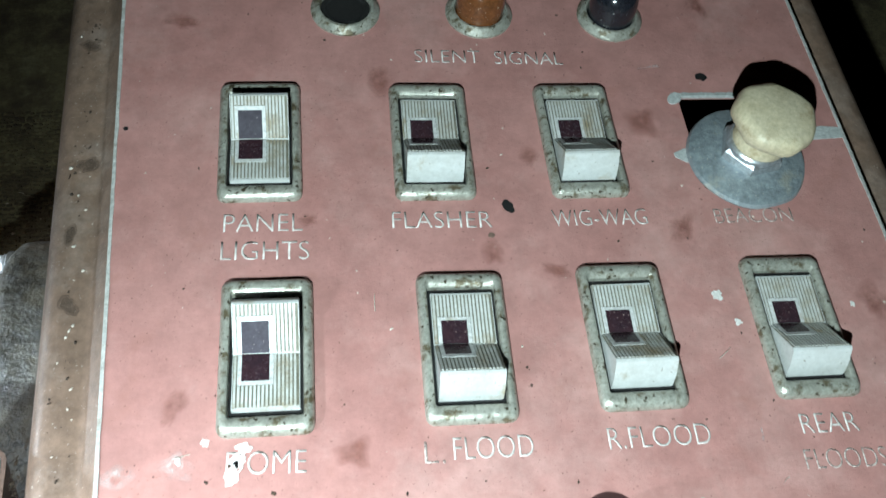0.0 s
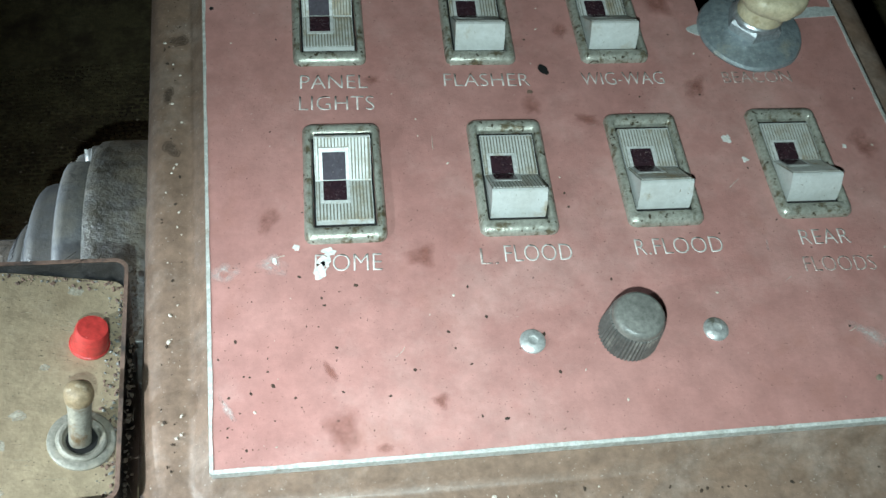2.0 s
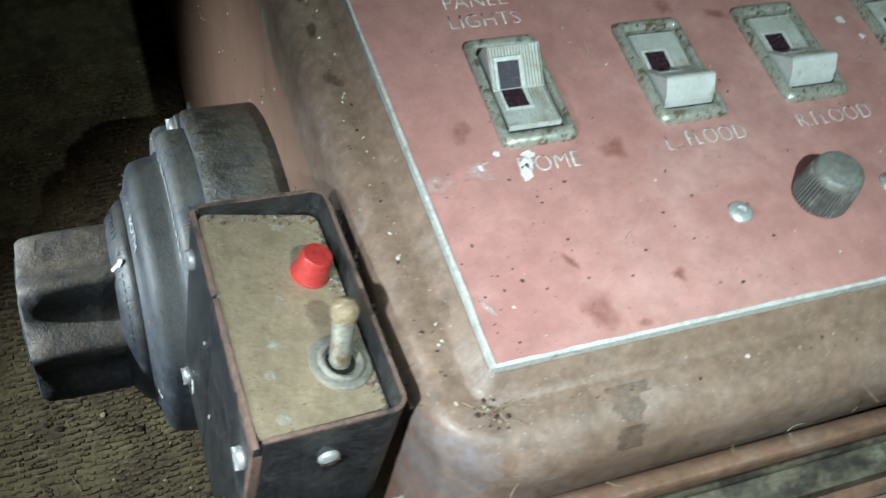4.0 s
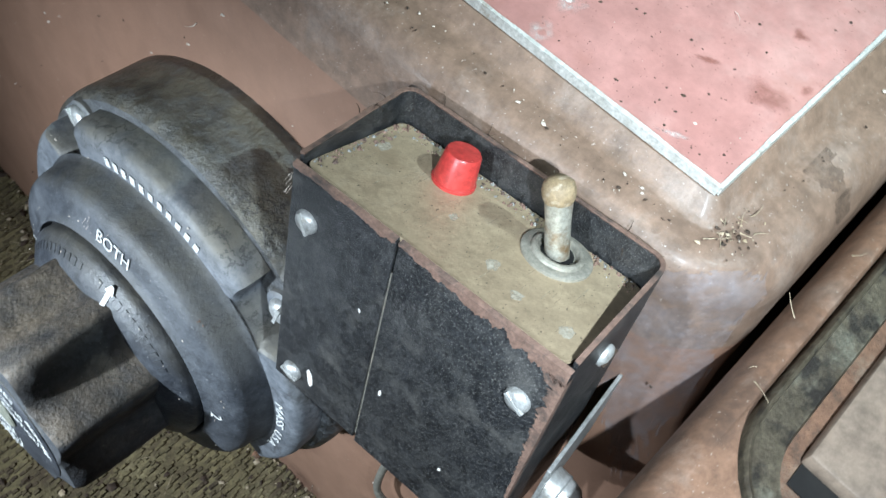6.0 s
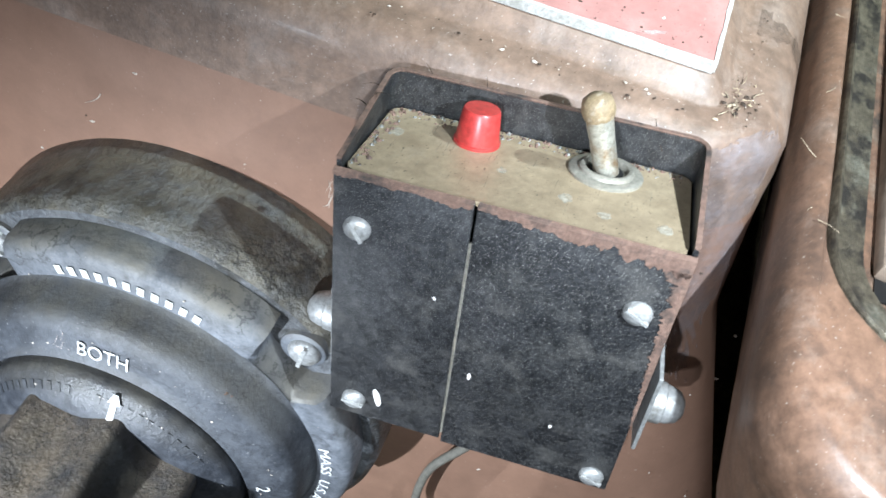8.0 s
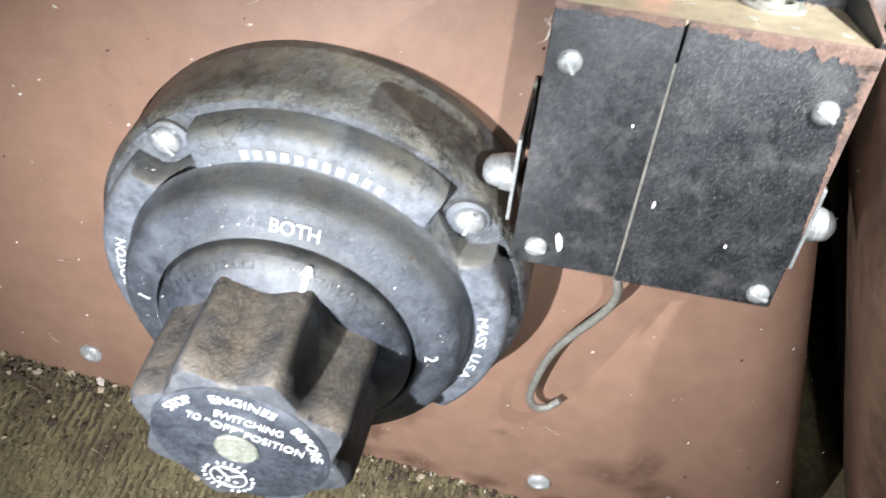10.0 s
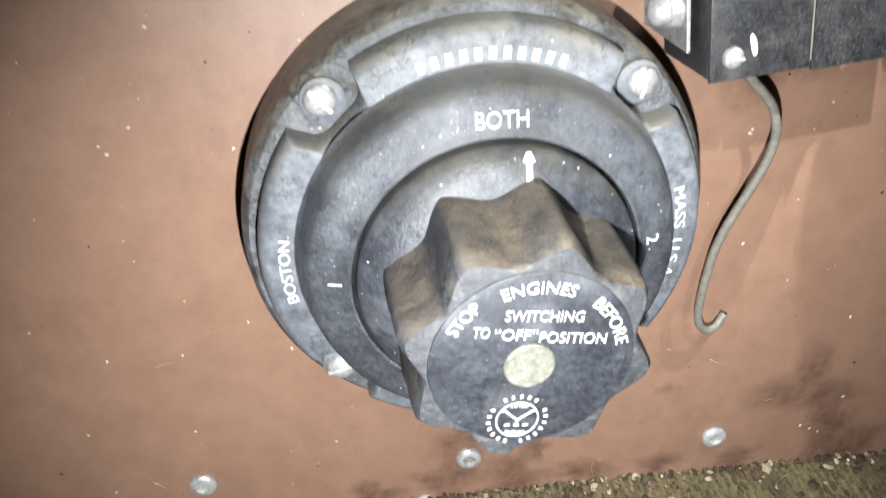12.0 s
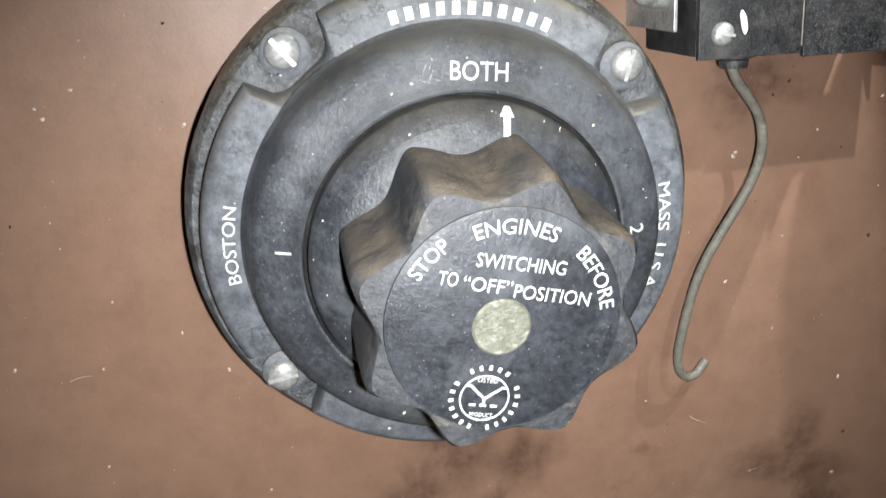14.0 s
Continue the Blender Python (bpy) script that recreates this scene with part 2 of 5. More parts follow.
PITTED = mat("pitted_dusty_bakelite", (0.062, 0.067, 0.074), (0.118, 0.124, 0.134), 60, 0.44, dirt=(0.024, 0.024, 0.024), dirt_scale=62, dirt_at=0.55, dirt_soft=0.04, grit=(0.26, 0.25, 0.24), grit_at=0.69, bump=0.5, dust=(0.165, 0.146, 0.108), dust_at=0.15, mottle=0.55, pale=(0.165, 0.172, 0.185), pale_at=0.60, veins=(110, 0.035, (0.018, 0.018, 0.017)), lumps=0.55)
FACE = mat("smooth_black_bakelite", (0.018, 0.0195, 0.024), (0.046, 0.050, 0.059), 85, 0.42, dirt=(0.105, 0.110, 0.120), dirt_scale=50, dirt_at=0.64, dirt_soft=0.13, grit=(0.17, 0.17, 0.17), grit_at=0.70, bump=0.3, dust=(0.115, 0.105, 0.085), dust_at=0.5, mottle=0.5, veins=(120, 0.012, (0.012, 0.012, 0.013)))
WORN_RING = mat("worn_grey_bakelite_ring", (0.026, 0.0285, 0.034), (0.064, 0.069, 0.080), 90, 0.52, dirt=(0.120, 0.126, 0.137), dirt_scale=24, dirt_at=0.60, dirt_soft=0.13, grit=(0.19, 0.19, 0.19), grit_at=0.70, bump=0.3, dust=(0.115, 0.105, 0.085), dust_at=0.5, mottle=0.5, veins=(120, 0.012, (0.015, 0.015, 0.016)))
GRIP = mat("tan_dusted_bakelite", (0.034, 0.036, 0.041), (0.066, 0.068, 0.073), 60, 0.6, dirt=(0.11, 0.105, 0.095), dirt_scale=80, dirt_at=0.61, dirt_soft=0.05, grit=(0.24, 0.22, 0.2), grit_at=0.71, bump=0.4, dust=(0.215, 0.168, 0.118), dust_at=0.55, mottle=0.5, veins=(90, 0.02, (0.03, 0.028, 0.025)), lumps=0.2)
WHITE = mat("white_enamel_lettering", (0.72, 0.72, 0.70), (0.60, 0.60, 0.57), 300, 0.5, bump=0.0)
BRASS = mat("pale_corroded_brass", (0.205, 0.205, 0.165), (0.125, 0.128, 0.095), 260, 0.6, 0.3, dirt=(0.30, 0.30, 0.25), dirt_scale=380, dirt_at=0.60, bump=0.5)
CABLE = mat("grey_plastic_cable", (0.19, 0.18, 0.15), (0.14, 0.13, 0.11), 90, 0.5, dirt=(0.28, 0.26, 0.21), dirt_scale=90, dirt_at=0.64, bump=0.05)
PALE = mat("whitish_crumbs", (0.66, 0.60, 0.52), (0.50, 0.42, 0.34), 500, 0.8, bump=0.0)
DARK = mat("dark_crumbs", (0.035, 0.025, 0.018), (0.06, 0.035, 0.02), 500, 0.9, bump=0.0)
SPLAT = mat("white_paint_splash", (0.78, 0.76, 0.72), (0.66, 0.62, 0.57), 400, 0.6, bump=0.1)
PAPER = mat("grey_torn_paper", (0.50, 0.52, 0.50), (0.40, 0.41, 0.39), 200, 0.8, bump=0.1)
CHAFF = mat("tan_carpet_litter", (0.24, 0.185, 0.115), (0.34, 0.28, 0.20), 300, 0.9, bump=0.0, island=0.6)
CARPET = mat("olive_brown_carpet", (0.130, 0.104, 0.050), (0.076, 0.061, 0.029), 60, 0.95, dirt=(0.040, 0.026, 0.015), dirt_scale=30, dirt_at=0.56, dirt_soft=0.1, bump=0.8, fine=700, island=0.55, pale=(0.18, 0.150, 0.082), pale_at=0.62)
ALU = mat("rust_stained_metal_trim", (0.17, 0.145, 0.100), (0.085, 0.068, 0.048), 90, 0.46, 0.3, dirt=(0.036, 0.031, 0.026), dirt_scale=95, dirt_at=0.55, dirt_soft=0.05, bump=0.35, pale=(0.27, 0.262, 0.205), pale_at=0.62, mottle=0.5)
RUSTPAN = mat("rusty_brown_pan", (0.235, 0.130, 0.078), (0.145, 0.082, 0.052), 70, 0.7, dirt=(0.055, 0.042, 0.032), dirt_scale=75, dirt_at=0.57, dirt_soft=0.06, bump=0.4, pale=(0.29, 0.245, 0.185), pale_at=0.62)
GREYPLATE = mat("greyish_tan_plate", (0.26, 0.200, 0.150), (0.205, 0.155, 0.118), 40, 0.5, dirt=(0.14, 0.095, 0.065), dirt_scale=60, dirt_at=0.62, bump=0.15)
COVER = mat("copper_brown_cover_paint", (0.225, 0.132, 0.085), (0.170, 0.100, 0.066), 45, 0.42, dirt=(0.085, 0.055, 0.04), dirt_scale=60, dirt_at=0.58, dirt_soft=0.09, grit=(0.34, 0.28, 0.23), grit_at=0.70, bump=0.14, pale=(0.29, 0.22, 0.175), pale_at=0.62)
LINING = mat("dark_cabin_lining", (0.05, 0.05, 0.035), (0.035, 0.035, 0.025), 6, 0.9, bump=0.3, fine=200)

STEEL = mat("dull_grey_steel", (0.46, 0.46, 0.45), (0.36, 0.36, 0.35), 150, 0.42, 0.45, dirt=(0.20, 0.185, 0.155), dirt_scale=240, dirt_at=0.60, bump=0.15)
STAIN = mat("brown_stain", (0.29, 0.112, 0.085), (0.33, 0.138, 0.108), 120, 0.45, bump=0.0, patchy=(150, 0.25, 0.62, 0.62), fade=True)
SMEAR = mat("whitish_smear", (0.66, 0.56, 0.52), (0.72, 0.65, 0.61), 200, 0.6, bump=0.0, patchy=(420, 0.40, 0.66, 0.75), fade=True)
SOOT = mat("dark_rusty_smudge", (0.070, 0.030, 0.020), (0.11, 0.052, 0.035), 90, 0.6, bump=0.0, patchy=(110, 0.28, 0.66, 0.50), fade=True)

# ---- mesh helpers ----


def thing(name, m=None, label="", category="", group="", kind=""):
    ob = new(name)
    ob.empty_display_size = 0.01
    if m is not None:
        ob.matrix_basis = m
    return tagged(ob, label, category, group, kind)


def part(name, bm, material, parent=None, label="", smooth=True):
    me = bpy.data.meshes.new(name)
    bmesh.ops.recalc_face_normals(bm, faces=bm.faces)
    if smooth:
        for f in bm.faces:
            f.smooth = True
        for e in bm.edges:
            if len(e.link_faces) == 2 and e.calc_face_angle(0) > radians(38):
                e.smooth = False
    bm.to_mesh(me)
    bm.free()
    me.materials.append(material)
    ob = new(name, me)
    ob.parent = parent
    return tagged(ob, label)


def loft(bm, rings, start=True, end=True, closed=True):
    vs = [[bm.verts.new(p) for p in ring] for ring in rings]
    n = len(vs[0])
    for a, b in zip(vs, vs[1:]):
        for i in range(n if closed else n - 1):
            bm.faces.new((a[i], a[(i + 1) % n], b[(i + 1) % n], b[i]))
    if start:
        bm.faces.new(vs[0][::-1])
    if end:
        bm.faces.new(vs[-1])
    return bm


def rrect(x0, y0, x1, y1, r, z, n=5):
    out = []
    for cx, cy, a0 in ((x1 - r, y1 - r, 0), (x0 + r, y1 - r, 90), (x0 + r, y0 + r, 180), (x1 - r, y0 + r, 270)):
        for i in range(n + 1):
            a = radians(a0 + 90 * i / n)
            out.append((cx + r * math.cos(a), cy + r * math.sin(a), z))
    return out


def lathe(profile, seg=48, bm=None, m=None, wobble=0.0, seed=0.0):
    bm = bm or bmesh.new()
    rings = []
    for r, z in profile:
        ring = []
        for i in range(seg):
            a = 2 * math.pi * i / seg
            k = 1 + wobble * noise.noise((math.cos(a) * 2 + seed, math.sin(a) * 2, z * 90)) if wobble else 1
            p = Vector((r * k * math.cos(a), r * k * math.sin(a), z))
            ring.append(m @ p if m is not None else p)
        rings.append(ring)
    return loft(bm, rings)


def brick(bm, lo, hi, bevel=0.0, m=None):
    t = bmesh.new()
    bmesh.ops.create_cube(t, size=1)
    for v in t.verts:
        v.co = Vector([l + (h - l) * (c + 0.5) for l, h, c in zip(lo, hi, v.co)])
    if bevel:
        bmesh.ops.bevel(t, geom=t.edges[:], offset=bevel, segments=2, affect="EDGES", profile=0.5)
    if m is not None:
        bmesh.ops.transform(t, matrix=m, verts=t.verts)
    me = bpy.data.meshes.new("scratch")
    t.to_mesh(me)
    t.free()
    bm.from_mesh(me)
    bpy.data.meshes.remove(me)
    return bm


def tube(points, radius, seg=10, smooth_steps=6):
    pts = [Vector(p) for p in points]
    fine = []
    for i in range(len(pts) - 1):
        p0, p1, p2, p3 = pts[max(i - 1, 0)], pts[i], pts[i + 1], pts[min(i + 2, len(pts) - 1)]
        for k in range(smooth_steps):
            t = k / smooth_steps
            fine.append(0.5 * ((2 * p1) + (p2 - p0) * t + (2 * p0 - 5 * p1 + 4 * p2 - p3) * t * t + (3 * p1 - p0 - 3 * p2 + p3) * t ** 3))
    fine.append(pts[-1])
    rings, up = [], Vector((1, 0, 0.1)).normalized()
    for i, p in enumerate(fine):
        d = (fine[min(i + 1, len(fine) - 1)] - fine[max(i - 1, 0)]).normalized()
        s = d.cross(up).normalized()
        u = s.cross(d)
        rings.append([p + radius * (math.cos(2 * math.pi * j / seg) * s + math.sin(2 * math.pi * j / seg) * u) for j in range(seg)])
    return loft(bmesh.new(), rings)


def lettering(words, height, width=None, arc=None, squash=0.0, depth=0.00012, thin=-0.02, spacing=1.0):
    """A bmesh of words in the built-in font, centred on the origin, bent upon a circle where arc is given."""
    cu = bpy.data.curves.new("words", "FONT")
    cu.fill_mode = "FRONT"
    cu.body, cu.size, cu.extrude, cu.offset, cu.resolution_u, cu.space_character = words, 1.0, 0.0, thin, 4, spacing
    ob = new("words", cu)
    me = bpy.data.meshes.new_from_object(ob.evaluated_get(bpy.context.evaluated_depsgraph_get()))
    bpy.data.objects.remove(ob)
    bm = bmesh.new()
    bm.from_mesh(me)
    bpy.data.meshes.remove(me)
    x0, x1 = min(v.co.x for v in bm.verts), max(v.co.x for v in bm.verts)
    y0, y1 = min(v.co.y for v in bm.verts), max(v.co.y for v in bm.verts)
    k = height / 0.73
    kx = width / (x1 - x0) if width else k
    for v in bm.verts:
        v.co.x = (v.co.x - (x0 + x1) / 2) * kx
        v.co.y = v.co.y * k - height / 2
    if arc:
        for v in bm.verts:
            r, a = arc + v.co.y, v.co.x / arc
            v.co.x, v.co.y = r * math.sin(a), r * math.cos(a)
    geo = bmesh.ops.extrude_face_region(bm, geom=bm.faces[:])
    for g in geo["geom"]:
        if isinstance(g, bmesh.types.BMVert):
            g.co.z += depth
    return bm


def bars(count, height, width, arc=None, depth=0.00012, fill=0.62, rot=0.0):
    """A row of plain bars in place of letters, straight or upon a circle."""
    bm = bmesh.new()
    step = width / count
    for i in range(count):
        c = (i + 0.5) * step - width / 2
        w = step * fill
        if arc:
            m = pose(0, 0, 0, 0, 0, math.degrees(-c / arc) + rot) @ pose(0, arc, 0)
            brick(bm, (-w / 2, -height / 2, 0), (w / 2, height / 2, depth), 0, m)
        else:
            brick(bm, (c - w / 2, -height / 2, 0), (c + w / 2, height / 2, depth))
    return bm


def moved(bm, m):
    bmesh.ops.transform(bm, matrix=m, verts=bm.verts)
    return bm


def blob(rng, r, z, squash=1.0, n=11, jag=0.35):
    """A flat splash with an uneven outline."""
    ph = rng.uniform(0, 9)
    pts = []
    for i in range(n):
        a = 6.2832 * i / n
        c, d = math.cos(a), math.sin(a)
        k = 1 + jag * noise.noise((c * 1.3 + ph, d * 1.3, ph)) + 0.25 * jag * noise.noise((c * 5.5, d * 5.5 + ph, ph + 4))
        pts.append((r * k * c, r * squash * k * d, z))
    return pts


# ---- floor and the dark cabin round it ----
FLOOR = 0.033


def floor_z(y):
    return FLOOR + 0.012 * (y - 0.21)


ys = [-1.3 + 3.1 * i / 62 for i in range(63)]
xs = [-1.2 + 2.6 * i / 52 for i in range(53)]
bm = loft(bmesh.new(), [[(x, y, floor_z(y) + 0.002 * noise.noise((x * 9, y * 9, 0))) for x in xs] for y in ys], False, False, False)
geo = bmesh.ops.extrude_face_region(bm, geom=bm.faces[:])
for g in geo["geom"]:
    if isinstance(g, bmesh.types.BMVert):
        g.co.z -= 0.03
tagged(part("floor", bm, CARPET), "olive brown ribbed carpet on the cabin floor", "floor", kind="structure")
for nm, lo, hi in (("wall_west", (-1.25, -1.3, -0.15), (-1.2, 1.8, 1.5)), ("wall_east", (1.4, -1.3, -0.15), (1.45, 1.8, 1.5)), ("wall_south", (-1.25, -1.35, -0.15), (1.45, -1.3, 1.5)), ("wall_north", (-1.25, 1.8, -0.15), (1.45, 1.85, 1.5))):
    tagged(part(nm, brick(bmesh.new(), lo, hi), LINING, smooth=False), "dark lining of the unlit cabin", "wall", kind="structure")
tagged(part("ceiling", brick(bmesh.new(), (-1.25, -1.35, 1.5), (1.45, 1.85, 1.55)), LINING, smooth=False), "dark lining of the unlit cabin roof", "ceiling", kind="structure")

# ---- console: moulded body with a rolled rim round the plate ----
PL_, PR, PF, PB, TOP = 0.0100, 0.2330, 0.0870, 0.352, 0.306
# the top of the console is laid out in its own axes, turned a little against the side wall
TURN = Matrix.Translation((-0.0018, 0.0073, TOP)) @ pose(0, 0, 0, 0, 0, -2.62) @ Matrix.Scale(0.936, 4) @ Matrix.Translation((0, 0, -TOP))


def plan_shift(x, y, z):
    """The left side runs a little askew, and its wall draws in towards the floor."""
    w = min(1.0, max(0.0, (PR - x) / (PR - PL_)))
    x0 = x
    x += w * (-0.042 * (y - 0.19))
    front = min(1.0, max(0.0, (PF - y) / 0.015))
    # the front bulges to a lip and draws in below it
    lip = min(1.0, max(0.0, (PF - 0.012 - y) / 0.0095)) * min(1.0, max(0.0, (x0 + 0.008) / 0.020))
    k = min(1.0, max(0.0, (x0 - 0.002) / 0.030))
    y += 0.45 * front * k * k * (3 - 2 * k) * min(0.06, max(0.0, 0.2802 - z)) - 0.0036 * lip
    if z < 0.286:
        x -= w * 0.080 * (0.286 - z)
        f = min(1.0, max(0.0, (0.30 - y) / 0.25))
        d = 0.286 - z
        y -= f * (0.19 * d + 0.85 * max(0.0, d - 0.05) * 0.30)
    return x, y, z


def console_ring(l, f, r, z, rad):
    return [plan_shift(*p) for p in rrect(PL_ - l, PF - f, PR + r, 0.60, rad, z, 7)]


console = thing("control_console", TURN, "brown moulded console with rolled rim standing on the carpet", "console")
rings = [console_ring(*a) for a in (
    (-0.004, -0.004, -0.004, TOP - 0.0030, 0.002), (0.0010, 0.0010, 0.0010, TOP - 0.0026, 0.003), (0.0042, 0.0046, 0.0042, TOP - 0.0058, 0.005),
    (0.0056, 0.0062, 0.0056, TOP - 0.0073, 0.006), (0.0068, 0.0076, 0.0068, TOP - 0.0075, 0.007), (0.0090, 0.0098, 0.0090, TOP - 0.0070, 0.008), (0.0130, 0.0130, 0.0130, TOP - 0.0072, 0.010))]
for i in range(1, 7):
    a = radians(90 * i / 6)
    rings.append(console_ring(0.0130 + 0.0075 * math.sin(a), 0.0130 + 0.0085 * math.sin(a), 0.0130 + 0.0085 * math.sin(a), TOP - 0.0072 - 0.0125 * (1 - math.cos(a)), 0.010 + 0.012 * math.sin(a)))
rings += [console_ring(0.0205, 0.0215, 0.0215, z, 0.022) for z in (0.280, 0.2720)]
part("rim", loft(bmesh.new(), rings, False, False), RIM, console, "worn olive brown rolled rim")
rings = [console_ring(0.0205, 0.0215, 0.0215, 0.2720, 0.022)]
for z in (0.264, 0.236, 0.2, 0.15, 0.1, 0.05, 0.01, -0.02):
    rings.append(console_ring(0.0205, 0.0215, 0.0215, z, 0.022))
part("shell", loft(bmesh.new(), rings, False, False), BROWN, console)


SCUFF_SHEEN = mat("pale_lilac_scuff_sheen", (0.40, 0.37, 0.385), (0.33, 0.29, 0.30), 90, 0.34, bump=0.1, patchy=(140, 0.30, 0.70, 0.50))
RUN = mat("dried_brown_run", (0.100, 0.070, 0.052), (0.125, 0.088, 0.066), 90, 0.5, bump=0.0, patchy=(160, 0.30, 0.66, 0.54))


def console_film(name, levels, first, last, count, inside, material, label, corner=False):
    """A thin film on the console between two of its rings, kept where inside(u, v) holds; u runs along the ring, v down."""
    rows_ = []
    for l, f, r, z, rad in levels:
        ring = [Vector(p) for p in console_ring(l + 0.0002, f + 0.0002, r, z + 0.00012, rad)]
        whole = ring[16:25] if corner else ring[23:25]
        steps = [0.0 if corner else whole[0].x]
        for a, b in zip(whole, whole[1:]):
            steps.append(steps[-1] + (b - a).length)
        row = []
        for i in range(count + 1):
            d = first + (last - first) * i / count
            k = max(j for j in range(len(steps) - 1) if j == 0 or steps[j] <= d)
            row.append(whole[k].lerp(whole[k + 1], (d - steps[k]) / (steps[k + 1] - steps[k])))
        rows_.append(row)
    bm = bmesh.new()
    vs = [[bm.verts.new(p) for p in row] for row in rows_]
    for j in range(len(vs) - 1):
        for i in range(count):
            if inside((i + 0.5) / count, (j + 0.5) / (len(vs) - 1)):
                bm.faces.new((vs[j][i], vs[j][i + 1], vs[j + 1][i + 1], vs[j + 1][i]))
    loose = [v for v in bm.verts if not v.link_faces]
    bmesh.ops.delete(bm, geom=loose, context="VERTS")
    part(name, bm, material, console, label)


roll = []
for i in range(0, 37):
    a = radians(90 * i / 36)
    roll.append((0.0130 + 0.0075 * math.sin(a), 0.0130 + 0.0085 * math.sin(a), 0.0130 + 0.0085 * math.sin(a), TOP - 0.0072 - 0.0125 * (1 - math.cos(a)), 0.010 + 0.012 * math.sin(a)))
flat_top = [(k, k, k, TOP - 0.0071, 0.008) for k in (0.0092, 0.0097, 0.0102, 0.0107, 0.0112, 0.0117, 0.0122, 0.0126)]
side = [(0.0205, 0.0215, 0.0215, 0.2858 - 0.0022 * i, 0.022) for i in range(1, 36)]
wild = lambda u, v, s: noise.noise((u * 3 + s, v * 3, s)) * 0.45 + noise.noise((u * 9, v * 9 + s, s)) * 0.22
# scuffed corner paint with the whitish sheen put into its colour
console_film("scuff", roll[8:] + side, 0.0, 0.031, 110, lambda u, v: ((u - 0.45) / 0.46) ** 2 + ((v - 0.45) / 0.42) ** 2 < 1 + 1.5 * wild(u, v, 2.0) + 0.6 * noise.noise((u * 30, v * 30, 4.0)), SCUFF_SHEEN, "pale lilac scuffed paint with its sheen painted in", True)
console_film("dried_run", flat_top + roll[:16], 0.038, 0.056, 90, lambda u, v: abs(u - 0.52) < 0.19 + 0.35 * wild(u, v, 5.0) + (0.16 if v < 0.25 else 0.0), RUN, "dried brown run of dirt")
console_film("dried_run", roll[13:26], 0.040, 0.053, 90, lambda u, v: abs(u - 0.45) < 0.26 + 0.3 * wild(u, v, 8.0), RUN, "dried brown run of dirt")


for k, (y, r, q, t) in enumerate(((0.238, 0.0036, 0.7, 15), (0.214, 0.0016, 2.4, -8), (0.192, 0.0024, 1.5, 40), (0.285, 0.0030, 0.9, 0))):
    for grow in (1.0, 0.7):
        spot = random.Random(130 + k)
        bm = bmesh.new()
        ph = spot.uniform(0, 9)
        bm.faces.new([bm.verts.new((grow * r * (1 + 0.55 * noise.noise((math.cos(a) * 1.3 + ph, math.sin(a) * 1.3, ph)) + 0.2 * noise.noise((math.cos(a) * 5, math.sin(a) * 5 + ph, ph))) * math.cos(a), grow * r * q * (1 + 0.4 * noise.noise((math.cos(a) * 1.5, math.sin(a) * 1.5 + ph, ph))) * math.sin(a), 0.0)) for a in (6.2832 * i / 36 for i in range(36))])
        bmesh.ops.transform(bm, matrix=pose(PL_ - 0.042 * (y - 0.19) - (0.0094, 0.0122, 0.0112, 0.0104)[k], y, TOP - 0.00685 + 0.00001 / grow, 0, 0, t), verts=bm.verts)
        part("stain", bm, RUN, console, "dark dried smudge", smooth=False)

part("back_board", brick(bmesh.new(), (-0.002, PB + 0.0006, TOP - 0.006), (PR + 0.003, 0.597, TOP - 0.0028)), BROWN, console, "plain brown top behind the panel", smooth=False)


def wall_spot(y, z):
    """A place on the outside of the side wall, in the console's own axes, from its height and its way along the wall."""
    q = TURN.inverted() @ Vector((0, y, z))
    a, b = Vector(plan_shift(PL_ - 0.0205, 0.0875, q.z)), Vector(plan_shift(PL_ - 0.0205, 0.578, q.z))
    return a.lerp(b, (q.y - a.y) / (b.y - a.y))


for y, z in ((0.0955, 0.0515), (0.1985, 0.0545), (0.3015, 0.0552), (0.402, 0.057)):
    prof = [(0.0055, 0.0), (0.0054, 0.0012), (0.0045, 0.0021), (0.0028, 0.0024), (0.0026, 0.0014), (0.0, 0.0012)]
    part("rivet", lathe(prof, 24, m=Matrix.Translation(wall_spot(y, z)) @ pose(-0.0002, 0, 0, 0, -85.5, 0)), CHROME, console, "dull pressed metal rivet")

# ---- faceplate ----
panel = thing("switchboard", TURN @ pose(0, 0, TOP), "faded pink engraved switch panel set into the console", "switchboard")


def panel_left(y):
    return PL_ - 0.042 * (y - 0.19)


bm = bmesh.new()
HX0, HX1, HY0, HY1 = 0.1808, 0.2070, 0.2200, 0.2565
ys = [PF, HY0, HY1, PB]
for j in range(3):
    y0, y1 = ys[j], ys[j + 1]
    spans = [(None, HX0), (HX0, HX1), (HX1, PR)]
    for k, (a, b) in enumerate(spans):
        if j == 1 and k == 1:
            continue
        xa0, xa1 = (panel_left(y0), panel_left(y1)) if a is None else (a, a)
        lo = [bm.verts.new(p) for p in ((xa0, y0, 0), (b, y0, 0), (b, y1, 0), (xa1, y1, 0))]
        bm.faces.new(lo)
bmesh.ops.remove_doubles(bm, verts=bm.verts, dist=1e-6)
geo = bmesh.ops.extrude_face_region(bm, geom=bm.faces[:])
for g in geo["geom"]:
    if isinstance(g, bmesh.types.BMVert):
        g.co.z -= 0.002
plate = part("faceplate", bm, PINK, panel, smooth=False)
